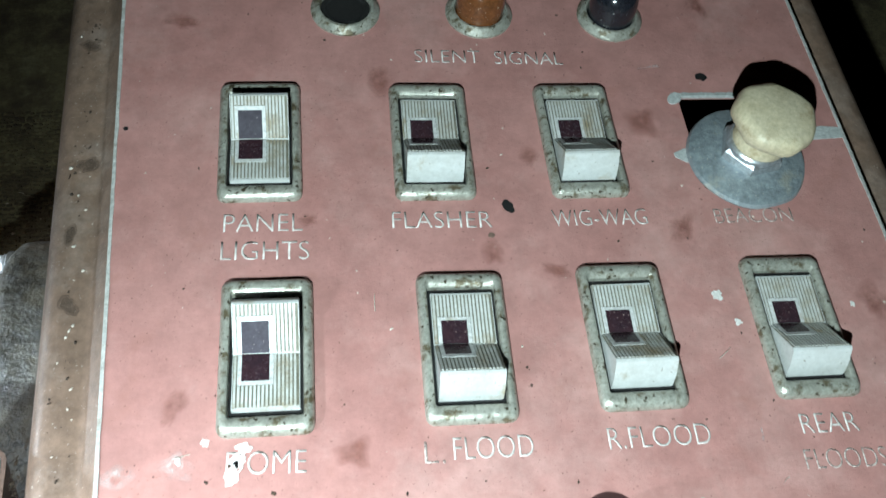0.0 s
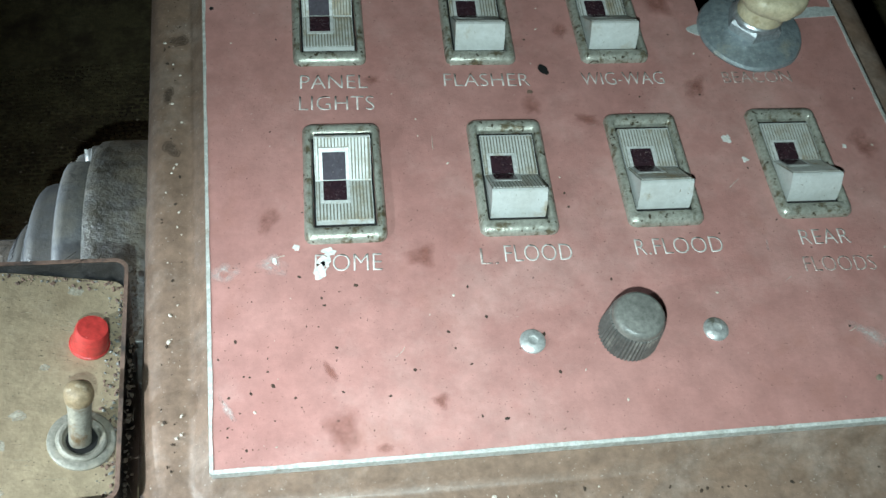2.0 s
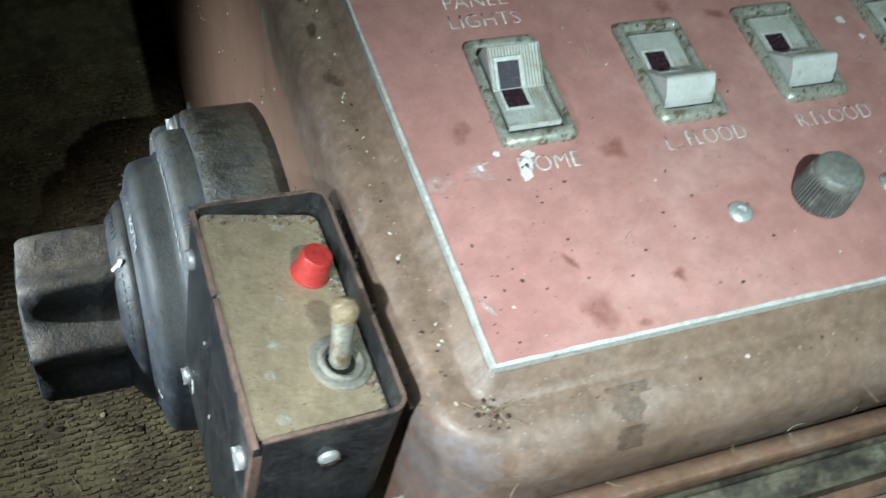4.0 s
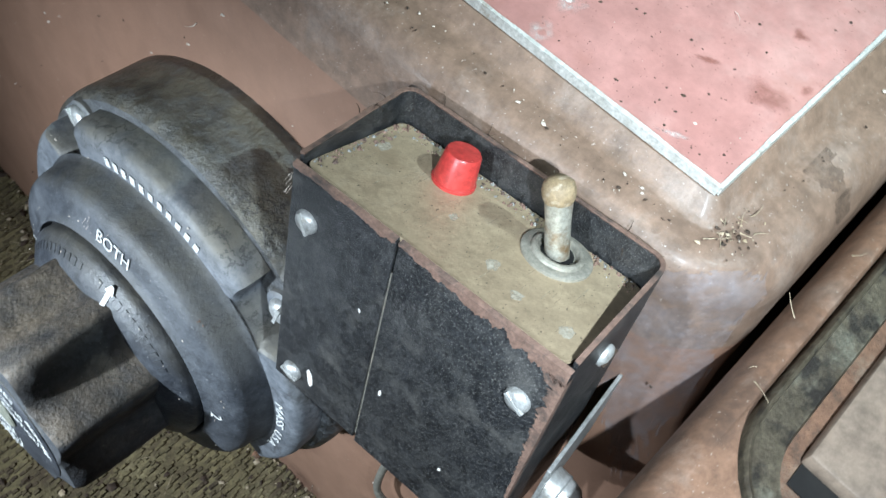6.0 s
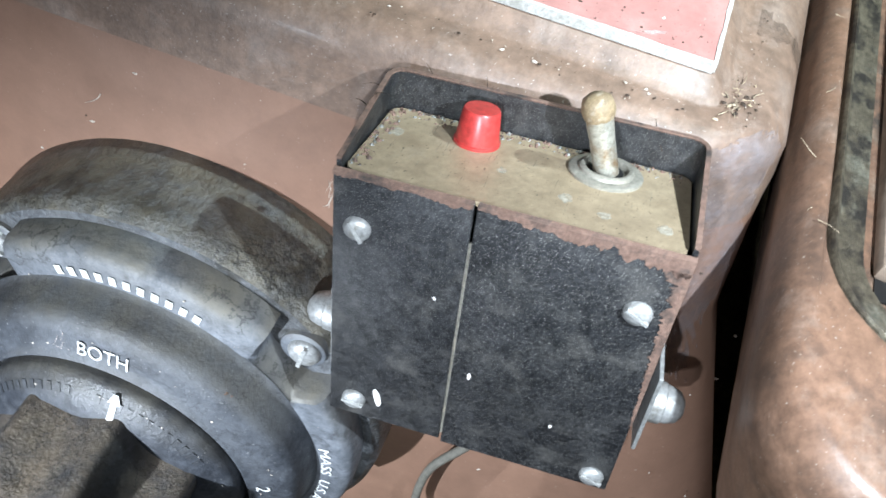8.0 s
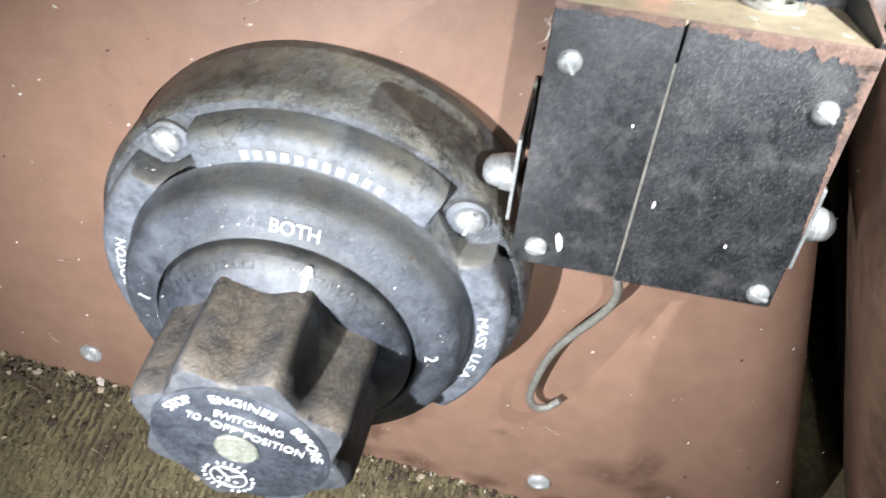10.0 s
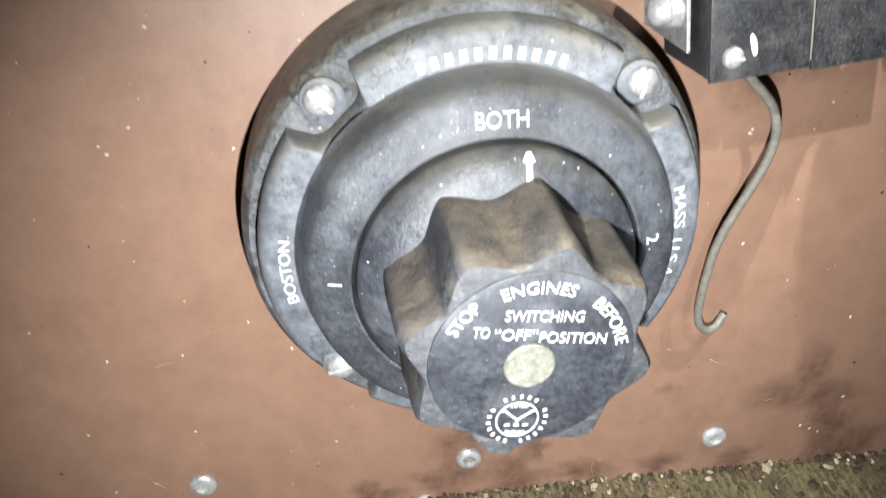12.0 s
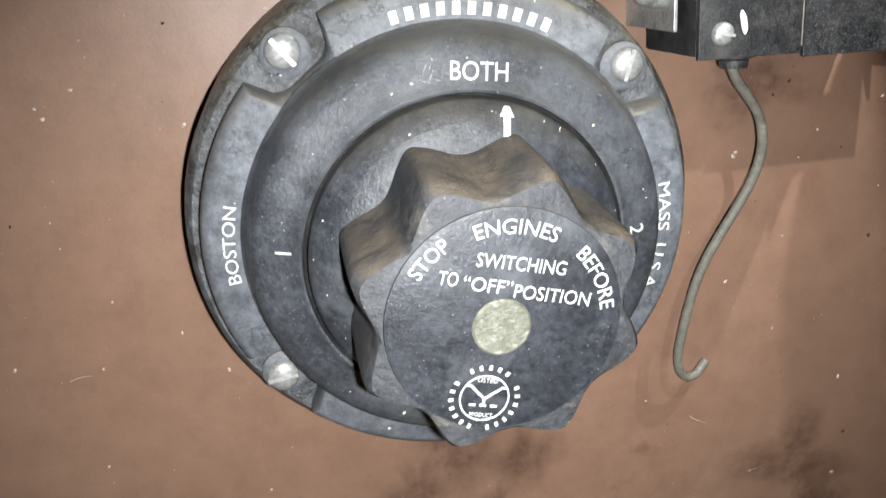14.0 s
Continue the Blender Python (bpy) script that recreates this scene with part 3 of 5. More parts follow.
# bright worn edge of the plate
bm = bmesh.new()
for (x0, y0), (x1, y1) in (((panel_left(PF), PF), (PR, PF)), ((PR, PF), (PR, PB)), ((panel_left(PB), PB), (panel_left(PF), PF))):
    d = Vector((x1 - x0, y1 - y0, 0))
    n = Vector((d.y, -d.x, 0)).normalized()
    steps = 60
    ring = []
    for i in range(steps + 1):
        p = Vector((x0, y0, 0)) + d * i / steps
        k = 0.00035 * noise.noise((p.x * 180, p.y * 180, 3))
        ring.append([p + n * 0.0006 + Vector((0, 0, -0.0024)), p + n * 0.0004 + Vector((0, 0, 0.0002)), p - n * (0.0006 + k) + Vector((0, 0, 0.0003)), p - n * (0.0006 + k) + Vector((0, 0, -0.002))])
    loft(bm, ring)
part("edge_strip", bm, EDGE, panel, "worn white edge of the plate")

# ---- lettering of the panel ----
for words, x0, x1, y0, y1, h, material in (
        ("PANEL", 0.0388, 0.0603, 0.2091, 0.2088, 0.0063, ENGRAVE), ("LIGHTS", 0.0383, 0.0619, 0.2003, 0.1997, 0.0063, ENGRAVE), ("FLASHER", 0.0852, 0.1138, 0.2088, 0.2081, 0.0060, ENGRAVE),
        ("WIG-WAG", 0.1315, 0.1600, 0.2079, 0.2076, 0.0060, ENGRAVE), ("BEACON", 0.1809, 0.2054, 0.2073, 0.2071, 0.0055, WORN), ("SILENT", 0.0968, 0.1180, 0.2711, 0.2706, 0.0059, ENGRAVE), ("SIGNAL", 0.1228, 0.1453, 0.2703, 0.2698, 0.0059, ENGRAVE),
        ("DOME", 0.0412, 0.0600, 0.1418, 0.1412, 0.0061, ENGRAVE), ("L.", 0.0883, 0.0934, 0.1414, 0.1412, 0.0059, WORN), ("FLOOD", 0.0955, 0.1155, 0.1418, 0.1414, 0.0061, ENGRAVE), ("R.FLOOD", 0.1348, 0.1618, 0.1418, 0.1415, 0.0060, ENGRAVE),
        ("REAR", 0.1869, 0.2028, 0.1425, 0.1423, 0.0058, ENGRAVE), ("FLOODS", 0.1850, 0.2076, 0.1333, 0.1326, 0.0056, WORN)):
    bm = moved(lettering(words, h, x1 - x0, thin=-0.012, depth=0.00002), pose((x0 + x1) / 2, (y0 + y1 + h) / 2, 0.00012, 0, 0, math.degrees(math.atan2(y1 - y0, x1 - x0))))
    part("engraved_word", bm, material, plate, "worn white engraved word " + words, smooth=False)

# ---- rocker switches ----


def rocker_profile(up):
    """Side outline, (y, z), of a rocker with a valley across its middle; its near end stands up, or its far end."""
    p = [(0.0152, -0.001), (0.0148, 0.0013), (0.0000, 0.0006), (-0.0050, 0.0042), (-0.0104, 0.0082), (-0.0112, 0.0080), (-0.0136, 0.0046), (-0.0150, 0.0010), (-0.0152, -0.001)]
    return p if up == "near" else [(-y, z) for y, z in p][::-1]


def rocker_switch(label, up, window):
    sw = thing("rocker_switch", None, label, "switch", "rocker switches on the panel")
    W, H = 0.0118, 0.0213
    bm = bmesh.new()
    sq = lambda ix, iy, r, z: rrect(-W + ix, -H + iy, W - ix, H - iy, r, z, 4)
    loft(bm, [sq(0, 0, 0.0025, 0.0001), sq(0, 0, 0.0025, 0.0012), sq(0.0004, 0.0005, 0.0024, 0.0021), sq(0.0011, 0.0014, 0.0020, 0.0028), sq(0.0018, 0.0024, 0.0016, 0.0030), sq(0.0024, 0.0038, 0.0010, 0.0027), sq(0.0027, 0.0046, 0.0006, 0.0018), sq(0.0027, 0.0046, 0.0006, 0.0003)], False, False)
    part("bezel", bm, BEZEL, sw)
    part("housing", brick(bmesh.new(), (-0.0090, -0.0165, 0.0001), (0.0090, 0.0165, 0.0005)), BLACK, sw, smooth=False)
    prof = rocker_profile(up)
    hw = 0.0083
    body = part("rocker", loft(bmesh.new(), [[(x, y, z + 0.0006) for y, z in prof] for x in (-hw, -hw + 0.0004, hw - 0.0004, hw)]), IVORY, sw, "aged white plastic rocker")
    s = 1 if up == "near" else -1
    flat = ((0.0143 * s, 0.00195), (0.0003 * s, 0.00125))
    ramp_ = ((-0.0003 * s, 0.0014), (-0.0102 * s, 0.0089))
    wx0, wx1 = (-0.0060, 0.0008)
    wy0, wy1 = (-0.0042, 0.0068) if up == "near" else (-0.0075, 0.0068)

    def strip(bm, x0, x1, ya, za, yb, zb, t):
        d = Vector((0, yb - ya, zb - za)).normalized()
        n = Vector((0, -d.z, d.y)) * (t if d.y > 0 else -t)
        q = [(x0, ya, za), (x1, ya, za), (x1, yb, zb), (x0, yb, zb)]
        a = [bm.verts.new(p) for p in q]
        b = [bm.verts.new(Vector(p) + n) for p in q]
        bm.faces.new(b)
        for i in range(4):
            bm.faces.new((a[i], a[(i + 1) % 4], b[(i + 1) % 4], b[i]))

    def at(line, y):
        (ya, za), (yb, zb) = line
        return za + (zb - za) * (y - ya) / (yb - ya)

    # a dark tan ground between the ribs, then the ribs
    bm = bmesh.new()
    for line in (flat, ramp_):
        strip(bm, -0.0081, 0.0081, line[0][0], line[0][1] - 0.0001, line[1][0], line[1][1] - 0.0001, 0.00012)
    part("rib_ground", bm, GROOVE, body, smooth=False)
    bm = bmesh.new()
    x = -0.0079
    while x < 0.0076:
        for line in (flat, ramp_):
            lo, hi = sorted((line[0][0], line[1][0]))
            segs = [(lo, hi)]
            if wx0 - 0.0016 < x < wx1 + 0.0010:
                segs = [(a, b) for a, b in ((lo, min(hi, wy0 - 0.0012)), (max(lo, wy1 + 0.0012), hi)) if b - a > 0.0004]
            for a, b in segs:
                strip(bm, x, x + 0.00058, a, at(line, a), b, at(line, b), 0.00028)
        x += 0.00098
    part("ribs", bm, RIB, body, smooth=False)
    bm = bmesh.new()
    for line in (flat, ramp_):
        lo, hi = sorted((line[0][0], line[1][0]))
        a, b = max(lo, wy0 - 0.0010), min(hi, wy1 + 0.0010)
        strip(bm, wx0 - 0.0010, wx1 + 0.0010, a, at(line, a), b, at(line, b), 0.00034)
    part("window_frame", bm, FRAME, body, smooth=False)
    for line, m in ((flat, LENS), (ramp_, LENS_LIT if window == "pale" else LENS)):
        lo, hi = sorted((line[0][0], line[1][0]))
        a, b = max(lo, wy0), min(hi, wy1)
        bm = bmesh.new()
        strip(bm, wx0, wx1, a, at(line, a), b, at(line, b), 0.00042)
        part("window", bm, m, body, "dark lens window", smooth=False)
    return sw


near = rocker_switch("grey-bezelled white rocker switch with its near end raised", "near", "dark")
far = rocker_switch("grey-bezelled white rocker switch with its far end raised", "far", "pale")
spots = [("far", 0.0486, 0.2400, 0), ("near", 0.0988, 0.2391, -1), ("near", 0.1447, 0.2386, 0), ("far", 0.0506, 0.1719, -0.5), ("near", 0.1015, 0.1717, -1), ("near", 0.1465, 0.1726, -0.5), ("near", 0.1948, 0.1731, -0.7)]
used = set()
for which, x, y, turn in spots:
    src = near if which == "near" else far
    m = TURN @ pose(x, y, TOP, 0, 0, turn)
    if which in used:
        copy_thing(src, m @ Matrix.Scale(1 / 0.936, 4))
    else:
        used.add(which)
        src.matrix_basis = m

# ---- signal lamps, knobs and rivets of the panel ----


def signal_lamp(x, y, lens, label):
    lamp = thing("signal_lamp", TURN @ pose(x, y, TOP), label, "signal lamp", "silent signal lamps")
    part("collar", lathe([(0.0075, 0.0), (0.0112, 0.0), (0.0113, 0.0008), (0.0102, 0.0018), (0.0092, 0.0026), (0.0084, 0.0026), (0.0080, 0.0010), (0.0075, 0.0004)], 40), BEZEL, lamp, "dull metal collar")
    if lens:
        part("lens", lathe([(0.0079, 0.0006), (0.0080, 0.006), (0.0077, 0.0095), (0.0066, 0.0125), (0.0045, 0.0145), (0.002, 0.0153), (0.0, 0.0154)], 40), lens, lamp)
    else:
        part("socket", lathe([(0.0082, 0.0012), (0.0066, 0.0016), (0.0050, 0.0007), (0.0, 0.0004)], 32, wobble=0.15), BLACK, lamp, "empty dark socket")


signal_lamp(0.0756, 0.2936, None, "empty signal lamp socket with metal collar")
signal_lamp(0.1199, 0.2926, AMBER, "brown amber signal lamp with metal collar")
signal_lamp(0.1650, 0.2912, JET, "dark blue signal lamp with metal collar")

pull = thing("pull_knob", TURN @ pose(0.1962, 0.2301, TOP), "yellowed cream pull knob on a wide zinc washer", "knob")
LEANING = pose(0, 0, 0, 1, 2, 0)
part("washer", lathe([(0.0, 0.0004), (0.0184, 0.0004), (0.0188, 0.0012), (0.0183, 0.0023), (0.0165, 0.0030), (0.0130, 0.0038), (0.0104, 0.0046), (0.0, 0.0048)], 56, wobble=0.02), ZINC, pull, "wide bluish zinc washer")
part("nut", loft(bmesh.new(), [[((r) * math.cos(radians(60 * i + 12)), r * math.sin(radians(60 * i + 12)), z) for i in range(6)] for r, z in ((0.0098, 0.0042), (0.0101, 0.0048), (0.0101, 0.0076), (0.0091, 0.0086))]), NICKEL, pull, "bright hexagonal nut", smooth=False)
part("nut_collar", lathe([(0.0088, 0.0080), (0.0089, 0.0096), (0.0084, 0.0102), (0.0, 0.0102)], 36), NICKEL, pull, "bright threaded collar")
part("stem", lathe([(0.0080, 0.0098), (0.0083, 0.0106), (0.0080, 0.0116), (0.0076, 0.0150), (0.0080, 0.0172)], 36, m=LEANING), CREAM, pull)
part("cap", lathe([(0.0074, 0.0166), (0.0098, 0.0168), (0.0112, 0.0173), (0.0119, 0.0183), (0.0122, 0.0198), (0.0121, 0.0214), (0.0117, 0.0226), (0.0108, 0.0235), (0.0094, 0.0240), (0.0, 0.0243)], 44, m=LEANING, wobble=0.10), CREAM, pull, "chipped cream plastic cap")

dim = thing("dimmer_knob", TURN @ pose(0.1258, 0.1164, TOP) @ Matrix.Scale(0.92, 4), "small dusty black knurled dimmer knob", "knob")
rings = []
for r, z in ((0.0084, 0.0006), (0.0089, 0.0012), (0.0088, 0.0026), (0.0080, 0.0116), (0.0076, 0.0121)):
    rings.append([((r + (0.00034 if i % 2 else -0.00020) * (0.003 < z + 0.002 < 0.0165)) * math.cos(2 * math.pi * i / 96), (r + (0.00022 if i % 2 else -0.00012)) * math.sin(2 * math.pi * i / 96), z) for i in range(96)])
part("body", loft(bmesh.new(), rings), KNOB, dim, smooth=False)
part("top", lathe([(0.0077, 0.0112), (0.0078, 0.0124), (0.0076, 0.0136), (0.0071, 0.0144), (0.0062, 0.0148), (0.0, 0.0149)], 48), KNOB_TOP, dim, "smooth dusty top")
for x, y in ((0.0990, 0.1163), (0.1517, 0.1165)):
    part("rivet", lathe([(0.0036, 0.0001), (0.0036, 0.0006), (0.0028, 0.0013), (0.0014, 0.0015), (0.0012, 0.0009), (0.0, 0.0008)], 24, m=pose(x, y, 0)), CHROME, panel, "dull metal rivet")

# ---- the black switch box on the console's side ----
boxm = pose(-0.0290, 0.1150, 0.2625, -6.3, 9.0, 0)
sbox = thing("switch_box", boxm, "scuffed black metal switch box bolted to the console side", "switch box")
bx, by, bz = 0.0170, 0.0345, 0.0358
RIMZ = bz + 0.0044
# the top plate lies level, so it is tipped against the leaning sides
Q = pose(0, 0, 0.0340, 0, 9.7, 0)


def box_top(x):
    """Height of the rim: level with the plate at the outer sheet, rising towards the console."""
    return 0.0384 + (RIMZ - 0.0384) * min(1.0, max(0.0, (x + bx) / (2 * bx)))


def bent_path(inset):
    """Plan of the three bent walls: back, inner side, front, with rounded corners."""
    r = 0.0040
    out = [(-bx + 0.0010 + 0.0010 * i, by - inset) for i in range(int((2 * bx - 0.0010 - r) / 0.0010))]
    for cy, a0 in ((by - r, 90), (-by + r, 0)):
        for i in range(9):
            a = radians(a0 - 90 * i / 8)
            out.append((bx - r + (r - inset) * math.cos(a), cy + (r - inset) * math.sin(a)))
    return out + [(x, -y) for x, y in out[:int((2 * bx - 0.0010 - r) / 0.0010)][::-1]]


outer, inner = bent_path(0.0), bent_path(0.0010)
rows_ = [[(a, b, -bz), (a, b, box_top(a)), (c, d, box_top(a)), (c, d, -bz)] for (a, b), (c, d) in zip(outer, inner)]
part("bent_wall", loft(bmesh.new(), rows_), TIN, sbox, "scuffed black bent sheet with rounded corners")
rows_ = []
for k, ((a, b), (c, d)) in enumerate(zip(outer, inner)):
    h = box_top(a)
    low = 0.0004 + 0.0006 * abs(noise.noise((a * 500, b * 500, 1.0)))
    rows_.append([(a * 1.002, b * 1.0015, h - low), (a * 1.002, b * 1.0015, h + 0.0003), (c, d, h + 0.0003), (c, d, h - 0.0002)])
part("rusty_edge", loft(bmesh.new(), rows_), RUST, sbox, "rusty chipped upper edge", smooth=False)
part("bottom_wall", brick(bmesh.new(), (-bx + 0.0010, -by + 0.0012, -bz), (bx - 0.0012, by - 0.0012, -bz + 0.001), 0.0003), TIN, sbox)
SEAM = 0.0064
bm = bmesh.new()
brick(bm, (-bx - 0.0008, SEAM + 0.0003, -bz - 0.0008), (-bx + 0.0008, by, bz + 0.0008), 0.0003)
part("side_sheet", bm, TIN, sbox, "scuffed black sheet metal")
bm = bmesh.new()
brick(bm, (-bx - 0.0008, -by, -bz - 0.0018), (-bx + 0.0008, SEAM - 0.0003, bz + 0.0008), 0.0003)
part("side_sheet", bm, TIN, sbox, "scuffed black sheet metal")
part("seam_gap", brick(bmesh.new(), (-bx - 0.0002, SEAM - 0.0005, -bz + 0.001), (-bx + 0.0002, SEAM + 0.0005, bz - 0.009)), DULL, sbox, "tan line of dirt in the seam")
part("brass_plate", moved(loft(bmesh.new(), [rrect(-bx + 0.0002, -by + 0.0016, bx - 0.0014, by - 0.0016, 0.0028, z, 5) for z in (-0.0010, 0.0)]), Q), GOLD, sbox, "tarnished brass top plate")
scratch = random.Random(61)
for _ in range(26):
    w = scratch.uniform(0.0015, 0.0070)
    x, y = scratch.uniform(-bx + 0.002, bx - 0.003 - w), scratch.uniform(-by + 0.004, by - 0.004)
    if math.hypot(x - 0.0078, y - 0.0123) > 0.008 and math.hypot(x - 0.0076, y + 0.0152) > 0.010:
        part("scratch", brick(bmesh.new(), (0, -0.00006, -0.0001), (w, 0.00006, 0.00004), 0, Q @ pose(x, y, 0, 0, 0, scratch.uniform(-4, 4))), SPARK, sbox, "bright hairline scratch", smooth=False)
for k, (x, y, r) in enumerate(((-0.0100, -0.0168, 0.0015), (-0.0070, -0.0090, 0.0017), (-0.0098, -0.0285, 0.0019), (-0.0022, 0.0046, 0.0013), (0.0035, 0.0285, 0.0020))):
    bm = bmesh.new()
    bm.faces.new([bm.verts.new((r * (1 + 0.5 * noise.noise((math.cos(a) * 1.6 + 7 * k, math.sin(a) * 1.6, k))) * math.cos(a), 0.8 * r * (1 + 0.5 * noise.noise((math.cos(a) * 1.6, math.sin(a) * 1.6 + 5 * k, k))) * math.sin(a), 0.00008)) for a in (6.2832 * i / 30 for i in range(30))])
    part("dried_spot", moved(bm, Q @ pose(x, y, 0)), SPOT, sbox, "pale dried spot of dust", smooth=False)


def ragged(q, s):
    return max(0.15, 0.8 + 0.8 * noise.noise((q * 130, s, 0)) + 0.6 * noise.noise((q * 420, s + 3, 0)) + 0.45 * noise.noise((q * 1500, s + 6, 0)))


for nm, y0, y1, h0, h1 in (("rusty_edge", -by, SEAM - 0.0004, 0.0046, 0.0007), ("rusty_edge", SEAM + 0.0004, by, 0.0012, 0.0008)):
    rows_ = []
    for i in range(121):
        y = y0 + (y1 - y0) * i / 120
        h = (h0 + (h1 - h0) * i / 120) * ragged(y, 2.0)
        rows_.append([(-bx - 0.0010, y, bz + 0.0008 - max(0.0004, h)), (-bx - 0.0010, y, bz + 0.0010), (-bx + 0.0002, y, bz + 0.0013)])
    part(nm, loft(bmesh.new(), rows_, False, False, False), RUST, sbox, "rusty chipped upper edge", smooth=False)



rows_ = []
for i in range(121):
    z = bz - 0.002 - 0.046 * i / 120
    w = (0.0034 * (1 - i / 120) ** 1.5 + 0.0007) * ragged(z, 7.0)
    rows_.append([(-bx - 0.0010, -by + max(0.0003, w), z), (-bx - 0.0010, -by - 0.0001, z), (-bx + 0.0012, -by - 0.0001, z)])
part("rusty_edge", loft(bmesh.new(), rows_, False, False, False), RUST, sbox, "rusty chipped corner edge", smooth=False)


def slotted_screw(name, m, r, parent, label="slotted metal screw", turn=20, metal=CHROME, groove=DARK):
    head = part(name, lathe([(r, 0.0), (r * 1.0, r * 0.22), (r * 0.82, r * 0.45), (r * 0.45, r * 0.60), (0.0, r * 0.64)], 24, m=m), metal, parent, label)
    # thin bar across the head; its dark default paints the groove's shade
    bm = brick(bmesh.new(), (-r * 0.92, -r * 0.12, r * 0.40), (r * 0.92, r * 0.12, r * 0.66), 0, m @ pose(0, 0, 0, 0, 0, turn))
    part("slot", bm, groove, head, smooth=False)


for y, z, turn in ((by - 0.0053, bz - 0.0120, 30), (-by + 0.0068, bz - 0.0146, 60), (by - 0.0061, -bz + 0.0054, 80), (-by + 0.0042, -bz + 0.0026, 70)):
    slotted_screw("screw", pose(-bx - 0.0008, y, z, 0, -90, 0), 0.0029, sbox, turn=turn, metal=STEEL, groove=CHROME)
slotted_screw("rivet", pose(0.000, -by, bz - 0.010, 90, 0, 0), 0.0026, sbox, "dull metal rivet")

part("push_button", lathe([(0.0050, 0.0), (0.0050, 0.0006), (0.0047, 0.0008), (0.0040, 0.0072), (0.0037, 0.0077), (0.0, 0.0078)], 32, m=Q @ pose(0.0078, 0.0123, 0)), RED, sbox, "red plastic push button")
toggle = part("toggle_bushing", lathe([(0.0078, 0.0), (0.0078, 0.0006), (0.0074, 0.0009), (0.0059, 0.0009), (0.0057, 0.0015), (0.0052, 0.0018), (0.0046, 0.0017), (0.0041, 0.0005), (0.0, 0.0003)], 48, m=Q @ pose(0.0076, -0.0152, 0)), DULL, sbox, "dusty knurled bushing")
# black disc paints the shade inside the bushing's opening
part("lever_hole", lathe([(0.0036, 0.0004), (0.0036, 0.0008), (0.0, 0.0008)], 24, m=Q @ pose(0.0076, -0.0152, 0)), BLACK, toggle, "black disc for the shaded opening round the lever")
LEVER_AT = Q @ pose(0.0073, -0.0155, 0, -19, -7, 0)
part("lever", lathe([(0.0026, 0.0004), (0.0026, 0.0085), (0.0028, 0.0125), (0.0029, 0.0136)], 24, m=LEVER_AT), LEVER, toggle, "worn nickel bat lever")
part("lever_tip", lathe([(0.0029, 0.0132), (0.0033, 0.0142), (0.0034, 0.0156), (0.0030, 0.0172), (0.0018, 0.0182), (0.0, 0.0185)], 24, m=LEVER_AT, wobble=0.06), TIP, toggle, "brown dusty lever tip")

# bracket and domed nuts
bracket = thing("mounting_bracket", boxm, "pale metal strap bracket with domed nuts", "bracket")
bm = bmesh.new()
brick(bm, (-0.051, -0.0005, -bz + 0.006), (0.0, 0.0005, -0.004), 0.0002, pose(0.041, -by - 0.0008, 0, 0, 0, 3.4))
part("strap", bm, STEEL, bracket, smooth=False)
bm = bmesh.new()
brick(bm, (-0.051, -0.0005, -bz + 0.006), (0.0, 0.0005, -0.004), 0.0002, pose(0.041, by + 0.0008, 0, 0, 0, -2.0))
part("strap", bm, STEEL, bracket, smooth=False)
for s in (1, -1):
    prof = [(0.0052, 0.0), (0.0050, 0.0034), (0.0046, 0.0038), (0.0045, 0.0048), (0.0038, 0.0070), (0.0021, 0.0083), (0.0, 0.0086)]
    part("domed_nut", lathe(prof, 24, m=pose(-0.003, s * (by + (0.0028 if s > 0 else 0.0039)), -bz + 0.0168, -90 * s, 0, 0)), STEEL, bracket)

wire = thing("loose_wire", pose(0, 0, 0), "stiff grey wire hanging from the switch box", "wire")
part("wire", tube([(-0.031, 0.1240, 0.232), (-0.031, 0.1235, 0.219), (-0.030, 0.1105, 0.204), (-0.028, 0.1070, 0.186), (-0.027, 0.1165, 0.154), (-0.027, 0.1180, 0.125), (-0.027, 0.1150, 0.1145), (-0.026, 0.1095, 0.1130), (-0.024, 0.1055, 0.1175)], 0.0015), CABLE, wire)
part("bushing", lathe([(0.0046, 0.0), (0.0054, 0.0004), (0.0055, 0.0024), (0.0040, 0.0030), (0.0038, 0.0052), (0.0, 0.0054)], 28, m=pose(-0.031, 0.1242, 0.2246, 180 - 6, 9, 0)), TIN, wire, "small black bushing")

# ---- the battery switch ----
Z = Vector((-1, 0.0, 0.090)).normalized()
X = Vector((0, -1, 0))
Y = Z.cross(X).normalized()
X = Y.cross(Z)
bsm = Matrix.Translation((-0.0216, 0.2025, 0.1747)) @ Matrix((X, Y, Z)).transposed().to_4x4() @ Matrix.Scale(0.912, 4)
bat = thing("battery_switch", bsm, "dusty black round battery selector switch with a lobed knob", "battery switch")
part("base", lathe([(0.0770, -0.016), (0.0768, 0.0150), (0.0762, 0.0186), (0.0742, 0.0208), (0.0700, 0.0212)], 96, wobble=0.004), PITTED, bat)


def flange_r(a, lo):
    """The raised flange is cut back round each screw."""
    r = 0.0715
    for s in (45, 135, 225, 315):
        d = abs((math.degrees(a) - s + 180) % 360 - 180)
        if d < 11:
            r = min(r, 0.0715 - 0.0110 * (1 - (d / 11) ** 4) ** 0.5)
    return r


